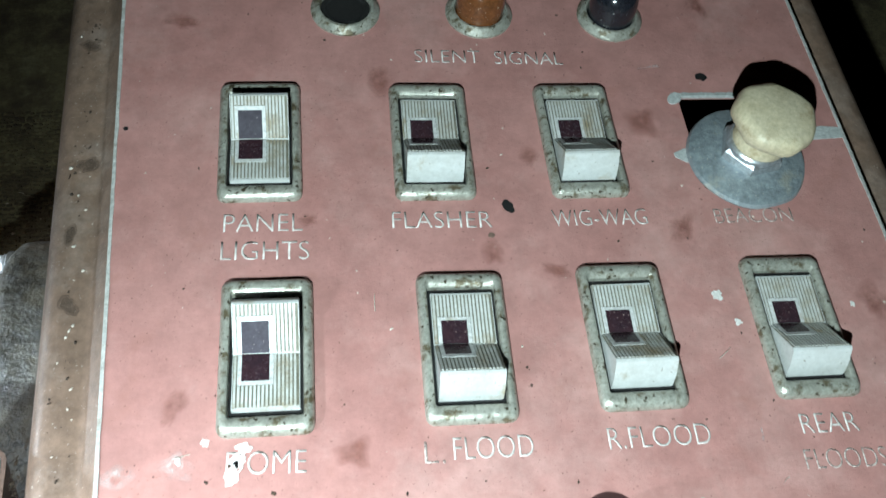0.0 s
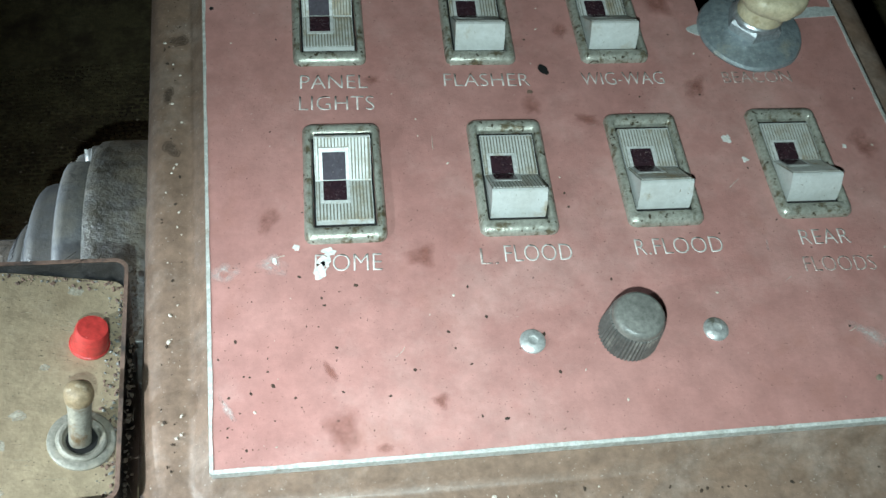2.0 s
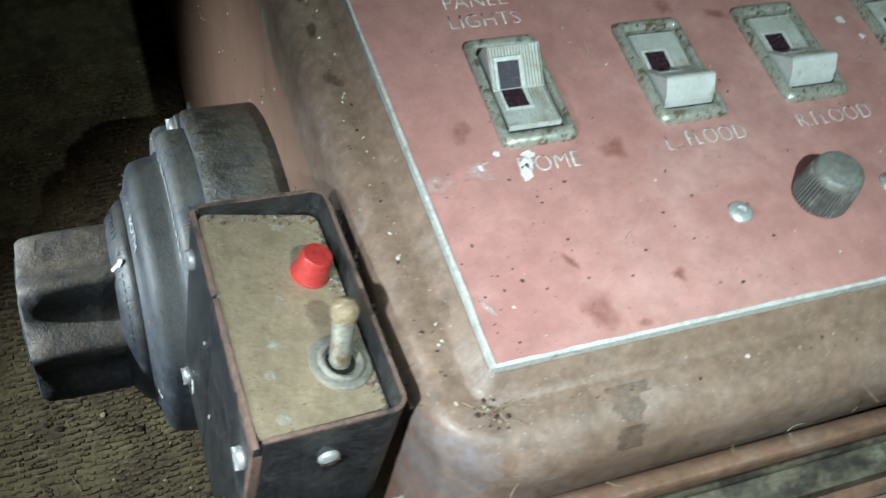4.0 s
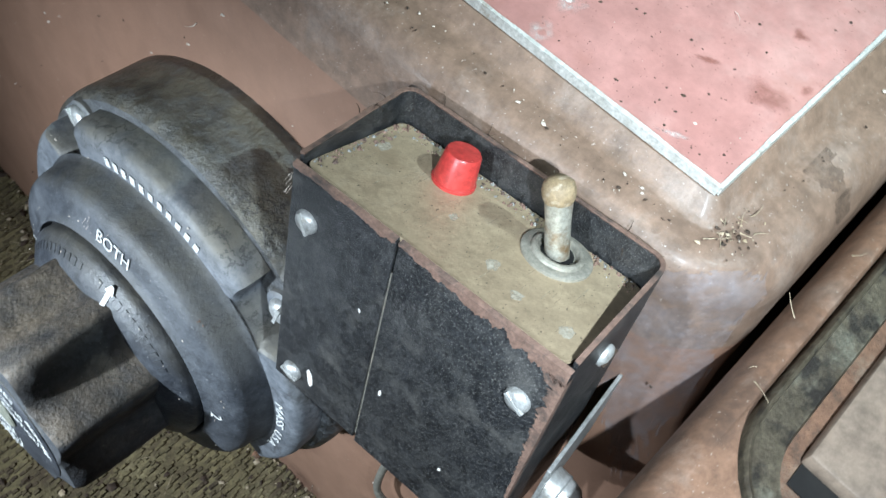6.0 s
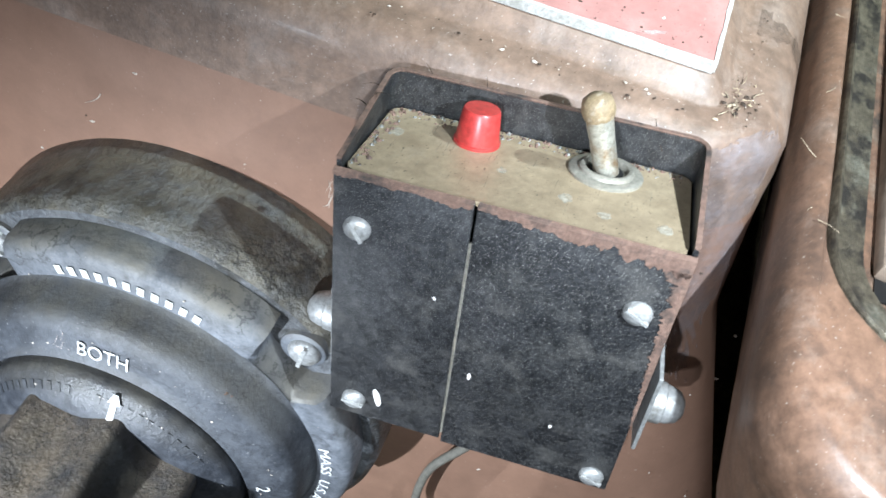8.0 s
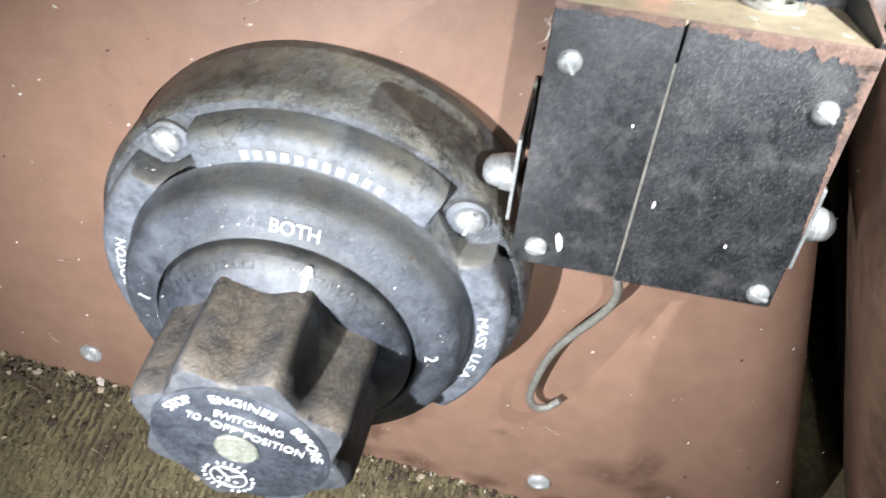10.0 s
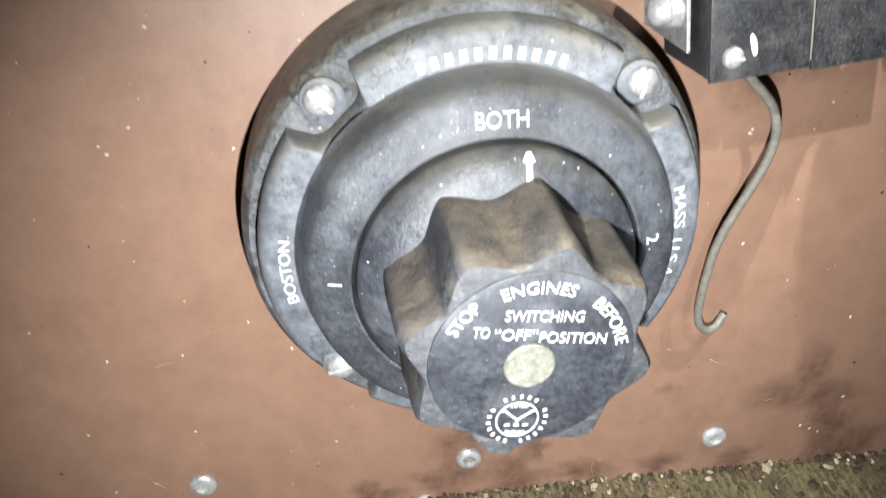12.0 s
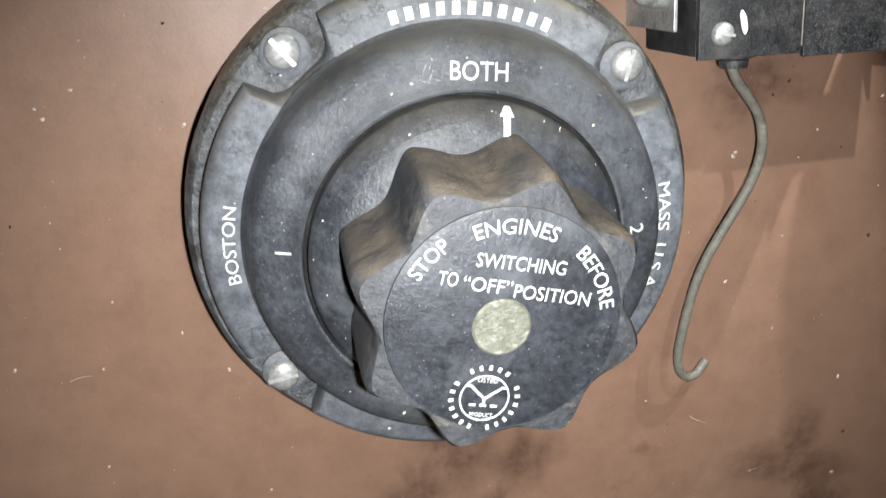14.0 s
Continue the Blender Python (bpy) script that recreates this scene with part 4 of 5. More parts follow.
rings = []
for k, z in ((0.0, 0.0200), (0.0, 0.0278), (0.0010, 0.0306), (0.0032, 0.0322)):
    rings.append([((flange_r(2 * math.pi * i / 180, 0) - k) * math.cos(2 * math.pi * i / 180), (flange_r(2 * math.pi * i / 180, 0) - k) * math.sin(2 * math.pi * i / 180), z) for i in range(180)])
rings.append([(0.0565 * math.cos(2 * math.pi * i / 180), 0.0565 * math.sin(2 * math.pi * i / 180), 0.0328) for i in range(180)])
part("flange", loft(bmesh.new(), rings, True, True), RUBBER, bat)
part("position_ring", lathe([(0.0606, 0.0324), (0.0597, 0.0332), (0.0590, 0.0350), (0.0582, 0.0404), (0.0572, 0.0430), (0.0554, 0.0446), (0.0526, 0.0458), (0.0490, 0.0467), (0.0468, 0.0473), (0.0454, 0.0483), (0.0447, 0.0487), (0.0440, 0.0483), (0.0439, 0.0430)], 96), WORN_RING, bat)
# black disc under the knob: the slit's shade put into colour
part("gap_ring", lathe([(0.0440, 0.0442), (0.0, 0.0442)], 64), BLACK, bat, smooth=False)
for s in (45, 135, 225, 315):
    a = radians(s)
    slotted_screw("screw", pose(0.0690 * math.cos(a), 0.0690 * math.sin(a), 0.0228), 0.0050, bat, "dull slotted steel screw", metal=STEEL, groove=CHROME, turn={45: 80, 135: -45, 225: 15, 315: 40}[s])
    part("screw_boss", lathe([(0.0072, 0.019), (0.0070, 0.0224), (0.0060, 0.0231), (0.0, 0.0231)], 24, m=pose(0.0680 * math.cos(a), 0.0680 * math.sin(a), 0)), RUBBER, bat)
for words, arc, rot, w in (("BOSTON", 0.0636, 93, 0.0228), ("MASS  U.S.A.", 0.0636, -91, 0.0350)):
    bm = lettering(words, 0.0037, w, None, thin=0.0)
    for v in bm.verts:
        r, a = arc + v.co.y, v.co.x / arc
        v.co.x, v.co.y = r * math.sin(a), r * math.cos(a)
    part("lettering", moved(bm, pose(0, 0, 0.0327, 0, 0, rot)), WHITE, bat, "white word " + words, smooth=False)
for i in range(11):
    part("mark", brick(bmesh.new(), (-0.0011, -0.0017, 0), (0.0011, 0.0017, 0.00012), 0, pose(0, 0, 0.0327, 0, 0, 19 - 3.8 * i) @ pose(0, 0.0632, 0)), WHITE, bat, "plain white mark", smooth=False)
for i in range(26):
    if i not in (12, 13):
        part("embossed_mark", brick(bmesh.new(), (-0.0008, -0.0013, 0), (0.0008, 0.0013, 0.00018), 0, pose(0, 0, 0, 0, 0, 62 - 4.6 * i) @ pose(0, 0.0386, 0.0540, -35, 0, 0)), FACE, bat, "faint raised mark", smooth=False)
part("lettering", moved(lettering("BOTH", 0.0050, 0.0150, thin=0.0), pose(0.0000, 0.0492, 0.0470, -13, 0, 0)), WHITE, bat, "white word BOTH", smooth=False)
for words, ang in (("2", -82), ("1", 90), ("OFF", 180)):
    part("lettering", moved(lettering(words, 0.0045, thin=0.0), pose(0, 0, 0, 0, 0, ang) @ pose(0, 0.0490, 0.0470, -13, 0, 0)), WHITE, bat, "white mark " + words, smooth=False)

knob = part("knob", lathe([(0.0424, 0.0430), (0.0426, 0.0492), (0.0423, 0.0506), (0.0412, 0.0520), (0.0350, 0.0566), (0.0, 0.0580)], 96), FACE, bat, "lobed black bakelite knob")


def lobe(a, amp):
    c = math.cos(8 * (a - radians(31)))
    return amp * (max(0.0, 0.5 - 0.5 * c) ** 0.75 - 0.5)


rings = []
for r, z, amp in ((0.0336, 0.0520, 0.0050), (0.0330, 0.0590, 0.0064), (0.0328, 0.0700, 0.0068), (0.0326, 0.0820, 0.0066), (0.0322, 0.0880, 0.0062), (0.0312, 0.0902, 0.0052), (0.0285, 0.0908, 0.0010)):
    rings.append([((r - lobe(2 * math.pi * i / 192, amp)) * math.cos(2 * math.pi * i / 192), (r - lobe(2 * math.pi * i / 192, amp)) * math.sin(2 * math.pi * i / 192), z) for i in range(192)])
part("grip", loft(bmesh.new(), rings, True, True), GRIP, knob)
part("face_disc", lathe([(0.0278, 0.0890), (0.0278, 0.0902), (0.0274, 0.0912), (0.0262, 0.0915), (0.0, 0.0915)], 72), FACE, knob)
part("centre_pin", lathe([(0.0069, 0.0910), (0.0069, 0.0920), (0.0064, 0.0924), (0.0, 0.0923)], 40, m=pose(-0.0008, -0.0008, 0), wobble=0.02), BRASS, knob, "pale corroded brass pin")
bm = bmesh.new()
brick(bm, (-0.0009, -0.0040, 0), (0.0009, 0.0015, 0.0002))
v = [bm.verts.new(p) for p in ((-0.0019, 0.0013, 0.0002), (0.0019, 0.0013, 0.0002), (0.0007, 0.0042, 0.0002), (-0.0007, 0.0042, 0.0002))]
bm.faces.new(v)
part("arrow", moved(bm, pose(0.0063, 0.0378, 0.0546, -33, 0, -3)), WHITE, knob, "white pointer arrow", smooth=False)
F = 0.0916
for words, h, w, arc, rot, x, y in (("STOP", 0.0036, 0.0106, 0.0248, 48.5, 0, -0.0008), ("ENGINES", 0.0036, 0.0196, 0.0240, -2, 0, -0.0008), ("BEFORE", 0.0036, 0.0166, 0.0242, -60.5, 0, -0.0008),
                                    ("SWITCHING", 0.0034, 0.0207, None, -6.6, 0.0026, 0.0144), ("TO", 0.0034, 0.0044, None, -7.5, -0.0137, 0.0111), ("\u201cOFF\u201d", 0.0034, 0.0114, None, -7.5, -0.0047, 0.0094), ("POSITION", 0.0034, 0.0180, None, -7.5, 0.0104, 0.0068)):
    bm = lettering(words, h, w, arc, thin=0.0)
    part("lettering", moved(bm, pose(x, y, F, 0, 0, rot)), WHITE, knob, "white words on the knob", smooth=False)
# round badge, drawn as plain shapes
bm = bmesh.new()
for i in range(22):
    if i not in (3, 11, 19):
        brick(bm, (-0.00040, -0.00060, 0), (0.00040, 0.00060, 0.00012), 0, pose(0, 0, 0, 0, 0, 360 / 22 * i) @ pose(0, 0.0079, 0))
lathe_ring = [[(r * math.cos(2 * math.pi * i / 48), r * math.sin(2 * math.pi * i / 48), z) for i in range(48)] for r, z in ((0.0060, 0.0), (0.0060, 0.00012), (0.0056, 0.00012), (0.0056, 0.0))]
loft(bm, lathe_ring, False, False)
for m, w in ((pose(-0.0021, 0.0016, 0, 0, 0, -40), 0.0052), (pose(0.0021, 0.0016, 0, 0, 0, 40), 0.0052), (pose(-0.0042, 0.0030, 0), 0.0014), (pose(0.0042, 0.0030, 0), 0.0014),
             (pose(-0.0026, -0.0019, 0), 0.0016), (pose(0, -0.0019, 0), 0.0016), (pose(0.0026, -0.0019, 0), 0.0016), (pose(0, -0.0009, 0, 0, 0, 90), 0.0014)):
    brick(bm, (-w / 2, -0.0003, 0), (w / 2, 0.0003, 0.00012), 0, m)
for words, y, w in (("LISTED", 0.0047, 0.0048), ("PRODUCT", -0.0044, 0.0056)):
    part("lettering", moved(lettering(words, 0.0011, w, None, thin=0.0), pose(-0.0033, -0.0191, F, 0, 0, -7) @ pose(0, y, 0)), WHITE, knob, "tiny white word " + words, smooth=False)
part("badge", moved(bm, pose(-0.0033, -0.0191, F, 0, 0, -7)), WHITE, knob, "round white badge", smooth=False)

# ---- engine cover in front of the console ----
cover = thing("engine_cover", TURN @ pose(0.04, 0.0592, 0, 0, 0, -0.13) @ pose(-0.04, -0.06, 0), "rust-stained copper-brown cover with sunken pan and metal trim", "engine cover")


def slope(x, y, z):
    d = max(0.0, 0.280 - z)
    return x, y - 0.27 * d - 0.255 * max(0.0, d - 0.05), z


def cover_ring(o, z, rad):
    return [slope(*p) for p in rrect(-0.078 + o, -0.40, 0.34, 0.0596 - o, rad, z, 9)]


def trim_ring(o, z, rad):
    return rrect(-0.0390 + o, -0.36, 0.30, 0.0520 - o, rad, z, 9)


rings = [cover_ring(0.0, z, 0.030) for z in (-0.02, 0.05, 0.1, 0.15, 0.2, 0.236, 0.262, 0.2795)]
for i in range(1, 9):
    a = radians(90 * i / 8)
    rings.append(cover_ring(0.0062 * (1 - math.cos(a)), 0.2795 + 0.0143 * math.sin(a), 0.030 - 0.0040 * (1 - math.cos(a))))
rings += [trim_ring(-0.0008, 0.2934, 0.0288), trim_ring(0.0, 0.2918, 0.028), trim_ring(0.0004, 0.276, 0.028)]
for k, ring in enumerate(rings):
    rings[k] = [(x, y + 0.0006 * noise.noise((x * 60, 0, k * 0.2)), z + 0.0005 * noise.noise((x * 70, y * 70, 5))) for x, y, z in ring]
part("shell", loft(bmesh.new(), rings, True, False), COVER, cover)
rings = [trim_ring(0.0010, 0.2810, 0.0275), trim_ring(0.0010, 0.2920, 0.0275), trim_ring(0.0017, 0.2929, 0.0268), trim_ring(0.0026, 0.2922, 0.0260), trim_ring(0.0030, 0.2906, 0.0255), trim_ring(0.0066, 0.2902, 0.0220), trim_ring(0.0098, 0.2897, 0.0190), trim_ring(0.0104, 0.2885, 0.0182), trim_ring(0.0105, 0.2810, 0.0180)]
part("trim_strip", loft(bmesh.new(), rings, False, False), ALU, cover, "tarnished metal trim strip")
part("pan", loft(bmesh.new(), [trim_ring(0.0006, 0.2805, 0.0275), trim_ring(0.0100, 0.2840, 0.018), trim_ring(0.0160, 0.2835, 0.014)], False, True), RUSTPAN, cover, "rusty sunken pan", smooth=False)
part("plate", brick(bmesh.new(), (-0.0105, -0.14, 0.2838), (0.20, 0.0372, 0.2888), 0.001), GREYPLATE, cover, "greyish tan plate in the pan")
# black strip drawn in for the shadow beside the raised plate
part("slot", brick(bmesh.new(), (-0.0165, -0.14, 0.2836), (-0.0103, 0.0365, 0.2842)), BLACK, cover, "black strip painting the shadow beside the plate", smooth=False)

# ---- carpet tufts in rows, beside the console ----


def flat_mesh(name, verts, faces, material, label, category):
    me = bpy.data.meshes.new(name)
    me.from_pydata(verts, [], faces)
    me.materials.append(material)
    return tagged(new(name, me), label, category, kind="stuff")


rng = random.Random(4)
verts, faces = [], []
for i in range(170):
    y = -0.10 + i * 0.0034
    for j in range(150):
        x = -0.40 + j * 0.0026
        edge = -0.0235
        if x > edge + 0.004:
            continue
        hx, hy, h = 0.0016 * rng.uniform(0.8, 1.2), 0.0011 * rng.uniform(0.8, 1.2), rng.uniform(0.0014, 0.0028)
        cx, cy, z = x + rng.uniform(-0.0009, 0.0009), y + rng.uniform(-0.0007, 0.0007), floor_z(y) - 0.0012 + 0.002 * noise.noise((x * 9, y * 9, 0))
        if x > edge - 0.006:
            h *= 1.5
        k = len(verts)
        tx, ty = rng.uniform(-0.0008, 0.0008), rng.uniform(-0.0005, 0.0005)
        verts += [(cx - hx, cy - hy, z), (cx + hx, cy - hy, z), (cx + hx, cy + hy, z), (cx - hx, cy + hy, z),
                  (cx + tx - hx * 0.7, cy + ty - hy * 0.6, z + h), (cx + tx + hx * 0.7, cy + ty - hy * 0.6, z + h), (cx + tx + hx * 0.7, cy + ty + hy * 0.6, z + h), (cx + tx - hx * 0.7, cy + ty + hy * 0.6, z + h)]
        faces += [(k + 4, k + 5, k + 6, k + 7), (k, k + 1, k + 5, k + 4), (k + 1, k + 2, k + 6, k + 5), (k + 2, k + 3, k + 7, k + 6), (k + 3, k, k + 4, k + 7)]
flat_mesh("carpet_tufts", verts, faces, CARPET, "rows of worn olive brown carpet tufts", "carpet")

# ---- crumbs, flakes, stains and patches painted for holes ----


def scatter(name, count, place, sizes, material, label, category="dirt", flat=0.5, seed=1):
    rng = random.Random(seed)
    verts, faces = [], []
    for _ in range(count):
        p, n = place(rng)
        p, n = Vector(p), Vector(n).normalized()
        u = n.orthogonal().normalized()
        v = n.cross(u)
        r = sizes[0] + (sizes[1] - sizes[0]) * rng.random() ** 3
        k, a0, st = len(verts), rng.uniform(0, 6.28), rng.uniform(0.45, 1.0)
        for q in range(5):
            a = 6.2832 * q / 5
            rr = r * rng.uniform(0.6, 1.25)
            d = u * math.cos(a) * rr + v * math.sin(a) * rr * st
            d = u * (d.dot(u) * math.cos(a0) - d.dot(v) * math.sin(a0)) + v * (d.dot(u) * math.sin(a0) + d.dot(v) * math.cos(a0))
            verts.append(p + d - n * 0.00005)
        verts.append(p + n * r * flat * rng.uniform(0.5, 1.2))
        faces += [(k + q, k + (q + 1) % 5, k + 5) for q in range(5)]
    return flat_mesh(name, verts, faces, material, label, category)


def on_panel(rng):
    y = rng.uniform(PF + 0.004, 0.30)
    return TURN @ Vector((rng.uniform(panel_left(y) + 0.003, PR - 0.003), y, TOP + 0.00005)), (0, 0, 1)


def on_panel_front(rng):
    y = PF + 0.003 + 0.055 * rng.random() ** 1.3
    return TURN @ Vector((panel_left(y) + 0.002 + 0.09 * rng.random() ** 1.4, y, TOP + 0.00005)), (0, 0, 1)


def on_wall(rng):
    return TURN @ (wall_spot(rng.uniform(-0.01, 0.42), rng.uniform(0.04, 0.27)) - Vector((0.0001, 0, 0))), (-1, 0, 0.08)


def on_rim(rng):
    if rng.random() < 0.6:
        y = rng.uniform(0.09, 0.30)
        return TURN @ Vector((panel_left(y) - rng.uniform(0.008, 0.014), y, TOP - 0.0066)), (0, 0, 1)
    return TURN @ Vector((rng.uniform(0.0, 0.22), PF - rng.uniform(0.009, 0.013), TOP - 0.0066)), (0, 0, 1)


def on_floor(rng):
    y = rng.uniform(-0.05, 0.43)
    x = -0.026 - 0.12 * rng.random() ** 2.2
    return (x, y, floor_z(y) + 0.0018), (0, 0, 1)


def on_plate(rng):
    if rng.random() < 0.75:
        q = Q @ Vector((bx - 0.0018 - 0.004 * rng.random() ** 2.5, rng.uniform(-by + 0.003, by - 0.003), 0.0001))
    else:
        q = Vector((rng.uniform(-bx + 0.002, bx - 0.003), by - 0.002 - 0.003 * rng.random() ** 2, 0.0001))
        q = Q @ q
    return boxm @ q, boxm.to_3x3() @ Vector((0, 0, 1))


scatter("dark_specks", 170, on_panel, (0.00014, 0.00065), DARK, "scattered dark crumbs lying on the panel", seed=2)
scatter("dark_specks", 130, on_panel_front, (0.00014, 0.0008), DARK, "dark crumbs gathered at the panel corner", seed=3)
scatter("pale_specks", 110, on_panel, (0.00015, 0.0007), PALE, "scattered pale flakes lying on the panel", seed=5)
scatter("pale_specks", 240, on_wall, (0.00018, 0.0010), PALE, "pale flecks stuck on the brown console wall", seed=6)
scatter("dark_specks", 140, on_wall, (0.0002, 0.0009), DARK, "dark flecks stuck on the brown console wall", seed=7)
scatter("rim_specks", 130, on_rim, (0.00015, 0.0007), DARK, "dark crumbs along the console rim", seed=8)
scatter("rim_specks", 50, on_rim, (0.0002, 0.0008), PALE, "pale crumbs along the console rim", seed=9)
scatter("carpet_litter", 230, on_floor, (0.0005, 0.0026), CHAFF, "pale flakes and crumbs lying on the carpet", seed=10)
scatter("carpet_litter", 260, on_floor, (0.0006, 0.0030), DARK, "dark crumbs lying on the carpet", seed=11)


def on_edge(rng):
    y = rng.uniform(-0.02, 0.36)
    return (-0.0262 - 0.009 * rng.random() ** 1.8, y, floor_z(y) + 0.0020), (-0.4, 0, 1)


scatter("edge_litter", 260, on_edge, (0.0006, 0.0026), DARK, "dark soil crumbs along the foot of the console", flat=0.8, seed=14)
scatter("edge_litter", 70, on_edge, (0.0006, 0.0028), CHAFF, "tan flakes along the foot of the console", flat=0.6, seed=15)
scatter("edge_litter", 26, on_edge, (0.0008, 0.0034), PALE, "pale chips along the foot of the console", flat=0.5, seed=16)
scatter("edge_litter", 9, on_edge, (0.0012, 0.0034), RUSTPAN, "orange rust flakes along the foot of the console", flat=0.6, seed=17)
scatter("plate_crumbs", 140, on_plate, (0.0002, 0.0007), KNOB_TOP, "grey dust crumbs along the box rim", flat=0.9, seed=13)
scatter("plate_crumbs", 300, on_plate, (0.0002, 0.0008), RUST, "brown crumbs heaped along the box rim", flat=0.9, seed=12)


def film(top):
    """A thin dried film; its u coordinate runs from the middle to the rim."""
    bm = bmesh.new()
    uv = bm.loops.layers.uv.new("UVMap")
    share = (0.02, 0.35, 0.65, 0.85, 1.0)
    rows_ = [[bm.verts.new((a * k, b * k, c)) for a, b, c in top] for k in share]
    n = len(top)
    for j in range(len(share) - 1):
        for i in range(n):
            f = bm.faces.new((rows_[j][i], rows_[j][(i + 1) % n], rows_[j + 1][(i + 1) % n], rows_[j + 1][i]))
            for loop, k in zip(f.loops, (share[j], share[j], share[j + 1], share[j + 1])):
                loop[uv].uv = (k, 0.0)
    return bm


def splash(name, x, y, r, material, label, squash=1.0, turn=0, z=0.00015, jag=0.5, seed=1, n=13, soft=False):
    rng = random.Random(seed)
    top = blob(rng, r, z, squash, n, jag)
    bm = film(top) if soft else loft(bmesh.new(), [[(a, b, -0.0002) for a, b, c in top], top], False, True)
    part(name, moved(bm, pose(x, y, 0, 0, 0, turn)), material, plate, label, smooth=False)


for k, (x, y, r, q) in enumerate(((0.0451, 0.1480, 0.0017, 0.8), (0.0438, 0.1450, 0.0016, 1.1), (0.0428, 0.1420, 0.0021, 0.8), (0.0361, 0.1500, 0.0012, 0.7), (0.0300, 0.1460, 0.0011, 0.5), (0.1747, 0.1836, 0.0014, 1.1), (0.1783, 0.1751, 0.0010, 0.8), (0.2140, 0.1790, 0.0007, 1.0))):
    splash("paint_splash", x, y, r, SPLAT, "white paint splash", q, 30 * k, seed=k + 3, jag=0.9, n=22)
for k, (x, y, r, q, t) in enumerate(((0.0160, 0.1430, 0.0046, 0.7, 20), (0.0300, 0.1450, 0.0050, 0.7, -20), (0.1990, 0.1110, 0.0080, 0.35, -35), (0.0180, 0.1030, 0.0040, 0.25, -60), (0.1757, 0.1430, 0.0030, 0.12, 85), (0.1750, 0.2690, 0.0060, 0.12, 10))):
    splash("smear", x, y, r, SMEAR, "faint whitish smear", q, t, z=0.00004, seed=k + 20, jag=0.6, n=30, soft=True)
# black patches paint the shade of openings; the last is an added dot
for x, y, r, q, t in ((0.1193, 0.2152, 0.0016, 1.35, 15), (0.1912, 0.2641, 0.0020, 0.8, -10), (0.0103, 0.2457, 0.0007, 1.0, 0)):
    splash("hole", x, y, r, BLACK, "black patch put on for a dark opening", q, t, jag=0.45, seed=int(x * 1e4), n=36)
for k, (x, y, r, q, t) in enumerate(((0.0470, 0.0955, 0.0056, 1.0, 0), (0.0712, 0.1454, 0.0056, 0.75, 10), (0.0285, 0.1592, 0.0026, 2.1, -20), (0.1132, 0.1995, 0.0038, 1.2, 10), (0.0722, 0.1014, 0.0030, 0.8, 0), (0.0443, 0.1113, 0.0014, 2.4, 25), (0.1298, 0.1935, 0.0050, 0.5, -20), (0.1665, 0.2461, 0.0060, 1.1, 10), (0.0846, 0.2631, 0.0045, 1.3, 0), (0.0236, 0.2883, 0.0060, 0.6, -15), (0.1978, 0.2975, 0.0036, 1.5, 10), (0.2210, 0.1800, 0.0050, 1.3, 0), (0.0618, 0.2124, 0.0030, 0.8, 0), (0.1701, 0.2060, 0.0050, 0.8, 40), (0.0569, 0.0899, 0.0022, 0.7, 0), (0.1280, 0.2330, 0.0030, 1.4, 0))):
    splash("stain", x, y, r, STAIN, "brown dried stain", q, t, z=0.00004, jag=0.55, seed=k + 40, n=40, soft=True)
splash("rust_flake", 0.1130, 0.2055, 0.0012, RUST, "small brown rust crumb", 0.6, 0, z=0.0003, seed=78)
splash("rust_flake", 0.1944, 0.0988, 0.0011, RUSTPAN, "small orange rust flake", 0.7, 0, z=0.0005, seed=77)
top = [(0.2100, 0.2362, 0.0003), (0.2190, 0.2374, 0.0003), (0.2326, 0.2383, 0.0003), (0.2326, 0.2424, 0.0003), (0.2262, 0.2430, 0.0003), (0.2170, 0.2418, 0.0003), (0.2110, 0.2421, 0.0003)]
part("torn_sheet", loft(bmesh.new(), [[(a, b, 0.0001) for a, b, c in top], top], False, True), PAPER, plate, "torn grey backing sheet", smooth=False)
for x, y, r, q, t in ((0.1796, 0.2552, 0.0030, 0.6, 35), (0.1790, 0.2325, 0.0042, 0.62, 0)):
    splash("torn_sheet", x, y, r, PAPER, "torn grey backing sheet", q, t, z=0.0003, jag=0.4, seed=int(x * 9e3))


bm = bmesh.new()
rows_ = []
for i in range(25):
    x = HX0 - 0.0006 + 0.0205 * i / 24
    k = 0.0011 + 0.0005 * noise.noise((x * 700, 3.0, 0))
    rows_.append([(x, HY1 - 0.0004, 0.00035), (x, HY1 + k, 0.00015), (x, HY1 - 0.0004, -0.0010)])
loft(bm, rows_, True, True)
part("torn_sheet", bm, PAPER, plate, "torn grey backing sheet", smooth=False)


def wall_stain(y, z, r, q, t, seed):
    bm = film(blob(random.Random(seed), r * 1.7, 0.00025, q, 48, 0.8))
    bm = moved(bm, Matrix.Translation(wall_spot(y, z)) @ pose(0, 0, 0, 0, -85.5, 0) @ pose(0, 0, 0, 0, 0, t))
    for v in bm.verts:
        v.co.x = wall_spot(v.co.y, v.co.z).x - 0.0003
    part("smudge", bm, SOOT, console, "dark rusty smudge", smooth=False)


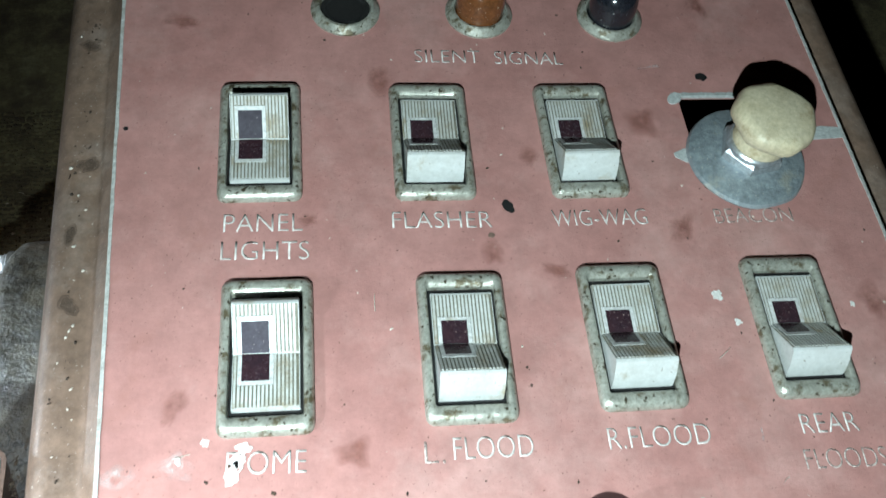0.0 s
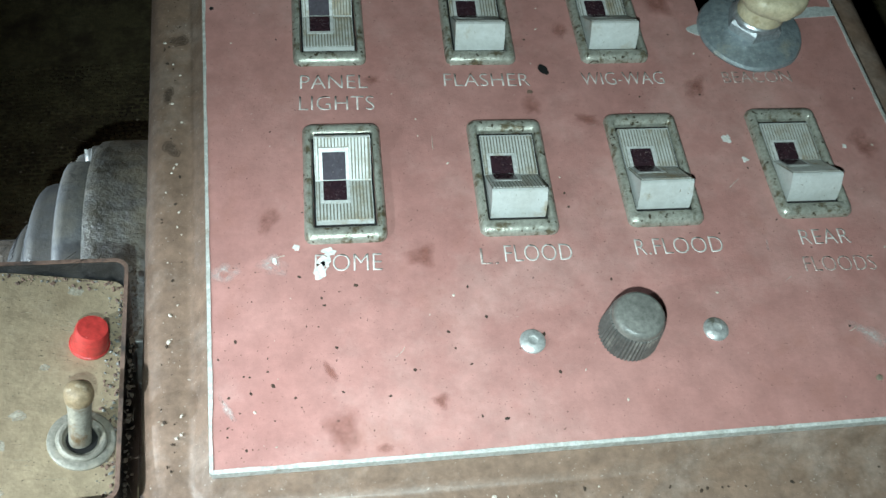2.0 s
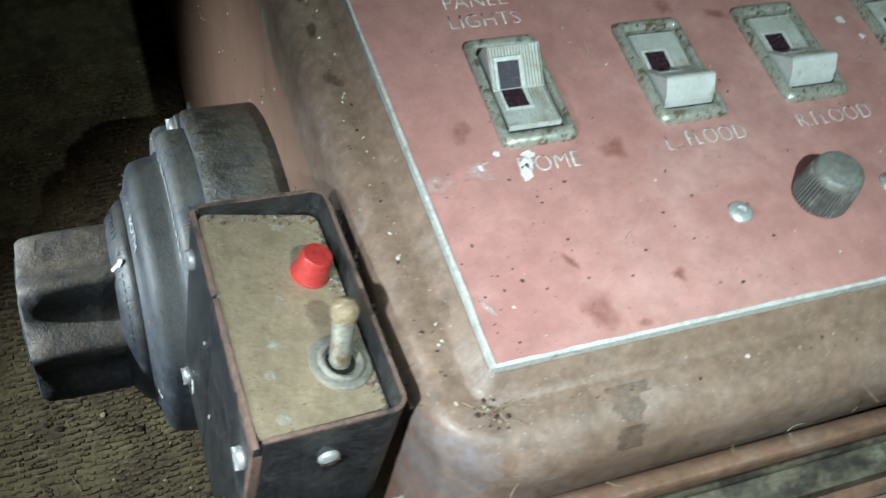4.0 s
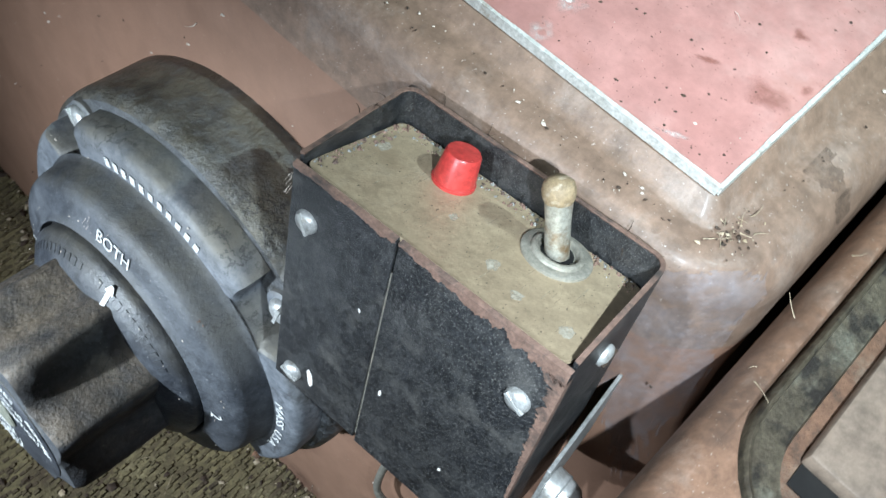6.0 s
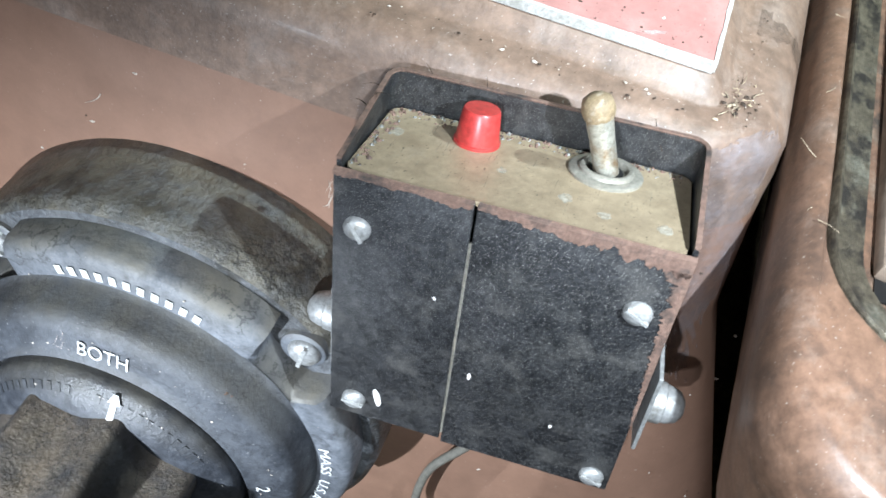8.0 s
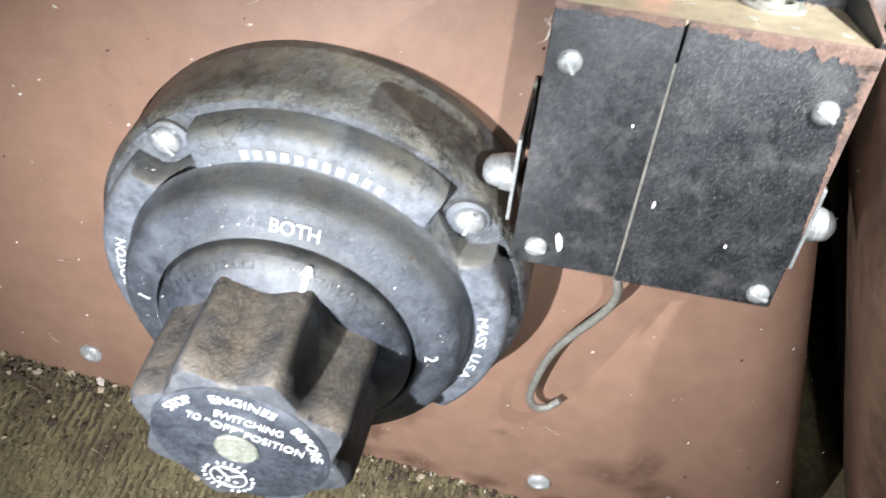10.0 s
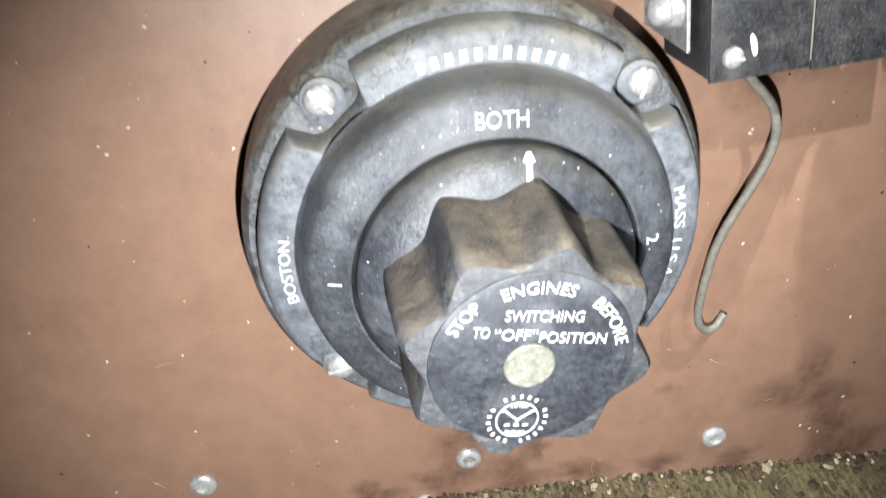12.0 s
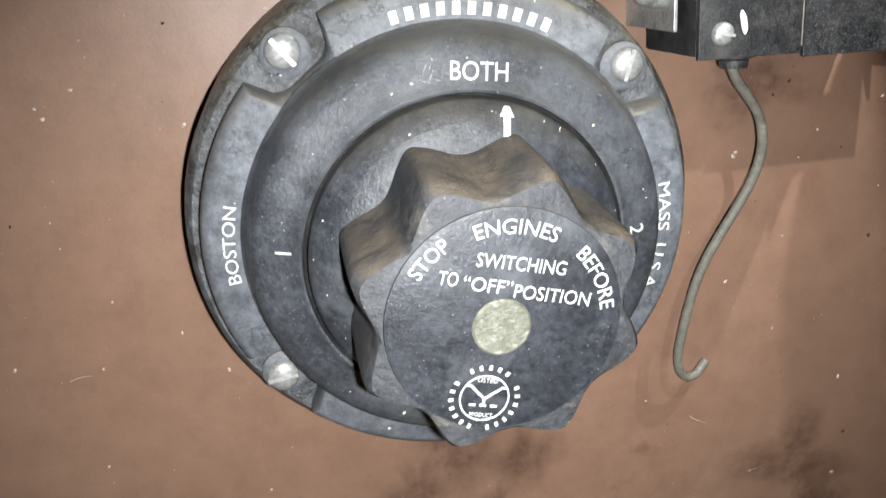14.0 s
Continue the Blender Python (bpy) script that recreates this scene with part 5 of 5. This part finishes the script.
for k, a in enumerate(((0.188, 0.087, 0.014, 0.6, 20), (0.163, 0.080, 0.010, 0.8, 0), (0.171, 0.057, 0.0060, 0.8, 0), (0.200, 0.065, 0.012, 0.6, 15), (0.045, 0.046, 0.010, 1.5, 90), (0.105, 0.212, 0.014, 0.6, 90), (0.060, 0.072, 0.018, 0.7, 60), (0.030, 0.040, 0.009, 0.8, 90), (0.085, 0.040, 0.009, 0.5, 90), (0.120, 0.041, 0.008, 0.5, 90), (0.150, 0.042, 0.010, 0.5, 90), (0.178, 0.043, 0.010, 0.6, 90), (0.208, 0.043, 0.011, 0.6, 90), (0.236, 0.042, 0.008, 0.5, 90))):
    wall_stain(*a, 70 + k)


def at_corner(rng):
    return TURN @ Vector((0.0130 + rng.gauss(0, 0.0035), 0.0790 + rng.gauss(0, 0.0022), TOP - 0.0066)), (0, 0, 1)


def by_box(rng):
    y = rng.uniform(0.082, 0.150)
    return boxm @ Vector((bx + 0.0008 + abs(rng.gauss(0, 0.0008)), y - 0.115, RIMZ - 0.003)), (-0.3, 0, 1)


scatter("corner_litter", 26, at_corner, (0.0002, 0.0008), CHAFF, "pale fibres and crumbs at the panel corner", flat=0.8, seed=21)
scatter("corner_litter", 34, at_corner, (0.0002, 0.0008), DARK, "dark crumbs at the panel corner", flat=0.8, seed=22)
scatter("box_litter", 150, by_box, (0.0002, 0.0010), DARK, "dark crumbs caught between box and console", flat=0.9, seed=23)


def chip(name, y, z, r, q, t, material, seed, label):
    top = blob(random.Random(seed), r, 0.00015, q, 15, 0.35)
    bm = loft(bmesh.new(), [[(a, b, -0.0002) for a, b, c in top], top], False, True)
    part(name, moved(bm, pose(-bx - 0.0008, y, z, 0, -90, 0) @ pose(0, 0, 0, 0, 0, t)), material, sbox, label, smooth=False)


for k, (y, z, r, q, t) in enumerate(((by - 0.0118, -bz + 0.0078, 0.0030, 0.28, 12), (0.0020, -0.0110, 0.0010, 0.4, 0), (-0.018, -0.020, 0.0006, 0.6, 0), (0.012, 0.010, 0.0005, 0.6, 30))):
    chip("paint_chip", y, z, r, q, t, SPLAT, 90 + k, "white scratched paint chip")


def on_switch(rng):
    a = rng.uniform(0, 6.2832)
    r = rng.choice((rng.uniform(0.045, 0.053), rng.uniform(0.058, 0.068), rng.uniform(0.036, 0.042)))
    z = 0.0476 - 0.23 * (r - 0.046) if 0.0445 < r < 0.054 else (0.0327 if r > 0.054 else 0.0541)
    return bsm @ Vector((r * math.cos(a), r * math.sin(a), z)), bsm.to_3x3() @ Vector((0, 0, 1))


def at_gap(rng):
    x, spread = rng.choice(((0.063, 0.0012), (0.063, 0.0012), (0.126, 0.0016), (0.148, 0.0012), (0.095, 0.006)))
    x += rng.gauss(0, spread)
    return (x, 0.0604 - 0.05 * x + rng.gauss(0, 0.0005), 0.2868), (0, 0.5, 1)


scatter("gap_litter", 34, at_gap, (0.0004, 0.0013), CHAFF, "tan crumbs and fluff caught along the gap", flat=0.9, seed=41)
scatter("switch_specks", 80, on_switch, (0.00015, 0.0006), PALE, "pale flecks stuck on the battery switch", seed=31)
scatter("switch_litter", 14, lambda rng: (bsm @ Vector((0.0335 + rng.gauss(0, 0.0010), 0.0455 + rng.gauss(0, 0.0010), 0.0425)), bsm.to_3x3() @ Vector((0, 0, 1))), (0.0005, 0.0016), RUSTPAN, "orange brown flake on the battery switch", flat=0.8, seed=32)


def fibres(name, count, place, lengths, material, label, seed):
    """Short bent hairs and dead grass lying about."""
    rng = random.Random(seed)
    verts, faces = [], []
    for _ in range(count):
        p, n = place(rng)
        p, n = Vector(p), Vector(n).normalized()
        u = n.orthogonal().normalized()
        u.rotate(Matrix.Rotation(rng.uniform(0, 6.28), 3, n))
        v = n.cross(u)
        ln, bend, w = rng.uniform(*lengths), rng.uniform(-0.6, 0.6), rng.uniform(0.00008, 0.00018)
        rise = rng.uniform(0.0, 0.35)
        for i in range(6):
            q = i / 5
            c = p + u * ln * q + v * ln * bend * q * q + n * (0.0002 + ln * rise * q * (1 - 0.5 * q))
            wv = w * (1 - 0.6 * q)
            verts += [c - v * wv, c + v * wv, c + n * wv]
        k = len(verts) - 18
        for i in range(5):
            a, b = k + 3 * i, k + 3 * i + 3
            faces += [(a, a + 1, b + 1, b), (a + 1, a + 2, b + 2, b + 1), (a + 2, a, b, b + 2)]
    return flat_mesh(name, verts, faces, material, label, "dirt")


fibres("corner_fibres", 12, at_corner, (0.0015, 0.0042), CHAFF, "dry pale fibres at the panel corner", 51)
fibres("box_fibres", 16, by_box, (0.0015, 0.005), DARK, "dark hairs caught along the box rim", 52)
fibres("carpet_fibres", 90, on_floor, (0.003, 0.011), CHAFF, "dry fibres and threads lying on the carpet", 53)
fibres("wall_fibres", 16, on_wall, (0.002, 0.008), PALE, "fine pale hairs clinging to the console wall", 54)
fibres("wall_fibres", 16, lambda r: (TURN @ (wall_spot(0.1665 + r.gauss(0, 0.0022), 0.0985 + r.gauss(0, 0.0014)) - Vector((0.0002, 0, 0))), (-1, 0, 0.08)), (0.002, 0.006), CHAFF, "tuft of tan fibres clinging to the console wall", 59)
fibres("panel_fibres", 10, on_panel, (0.0015, 0.006), PALE, "fine pale hairs lying on the panel", 55)

# pale scratches on the selector ring and hairs about the switch box
rng = random.Random(61)
for k in range(9):
    x, y, ln, a = -0.0105 + rng.gauss(0, 0.0030), 0.0478 + rng.gauss(0, 0.0016), rng.uniform(0.0015, 0.0050), rng.uniform(50, 120) if k < 6 else rng.uniform(-15, 15)
    part("scratch", brick(bmesh.new(), (-ln / 2, -0.00007, 0), (ln / 2, 0.00007, 0.00006), 0, pose(x, y, 0.0470 - 0.23 * (math.hypot(x, y) - 0.049), -13, 0, 0) @ pose(0, 0, 0, 0, 0, a)), SMEAR, bat, "fine pale scratch", smooth=False)
fibres("box_fibres", 9, lambda r: (boxm @ Vector((-bx - 0.001 + r.gauss(0, 0.0010), by + 0.0002, bz - 0.006 + r.gauss(0, 0.0016))), (-0.4, 1, 0.4)), (0.0012, 0.0034), PALE, "wisp of pale cobweb on the box corner", 56)
fibres("box_fibres", 5, lambda r: (boxm @ Vector((0.004 + r.gauss(0, 0.004), by, RIMZ - 0.0006)), (0, 0.6, 1)), (0.002, 0.005), DARK, "dark hairs standing on the box rim", 57)
fibres("cover_fibres", 14, lambda r: (cover.matrix_basis @ Vector((r.uniform(-0.02, 0.20), 0.0575 + r.gauss(0, 0.0012), 0.2945)), (0, 0, 1)), (0.0015, 0.006), CHAFF, "dry fibres along the gap of the cover", 58)
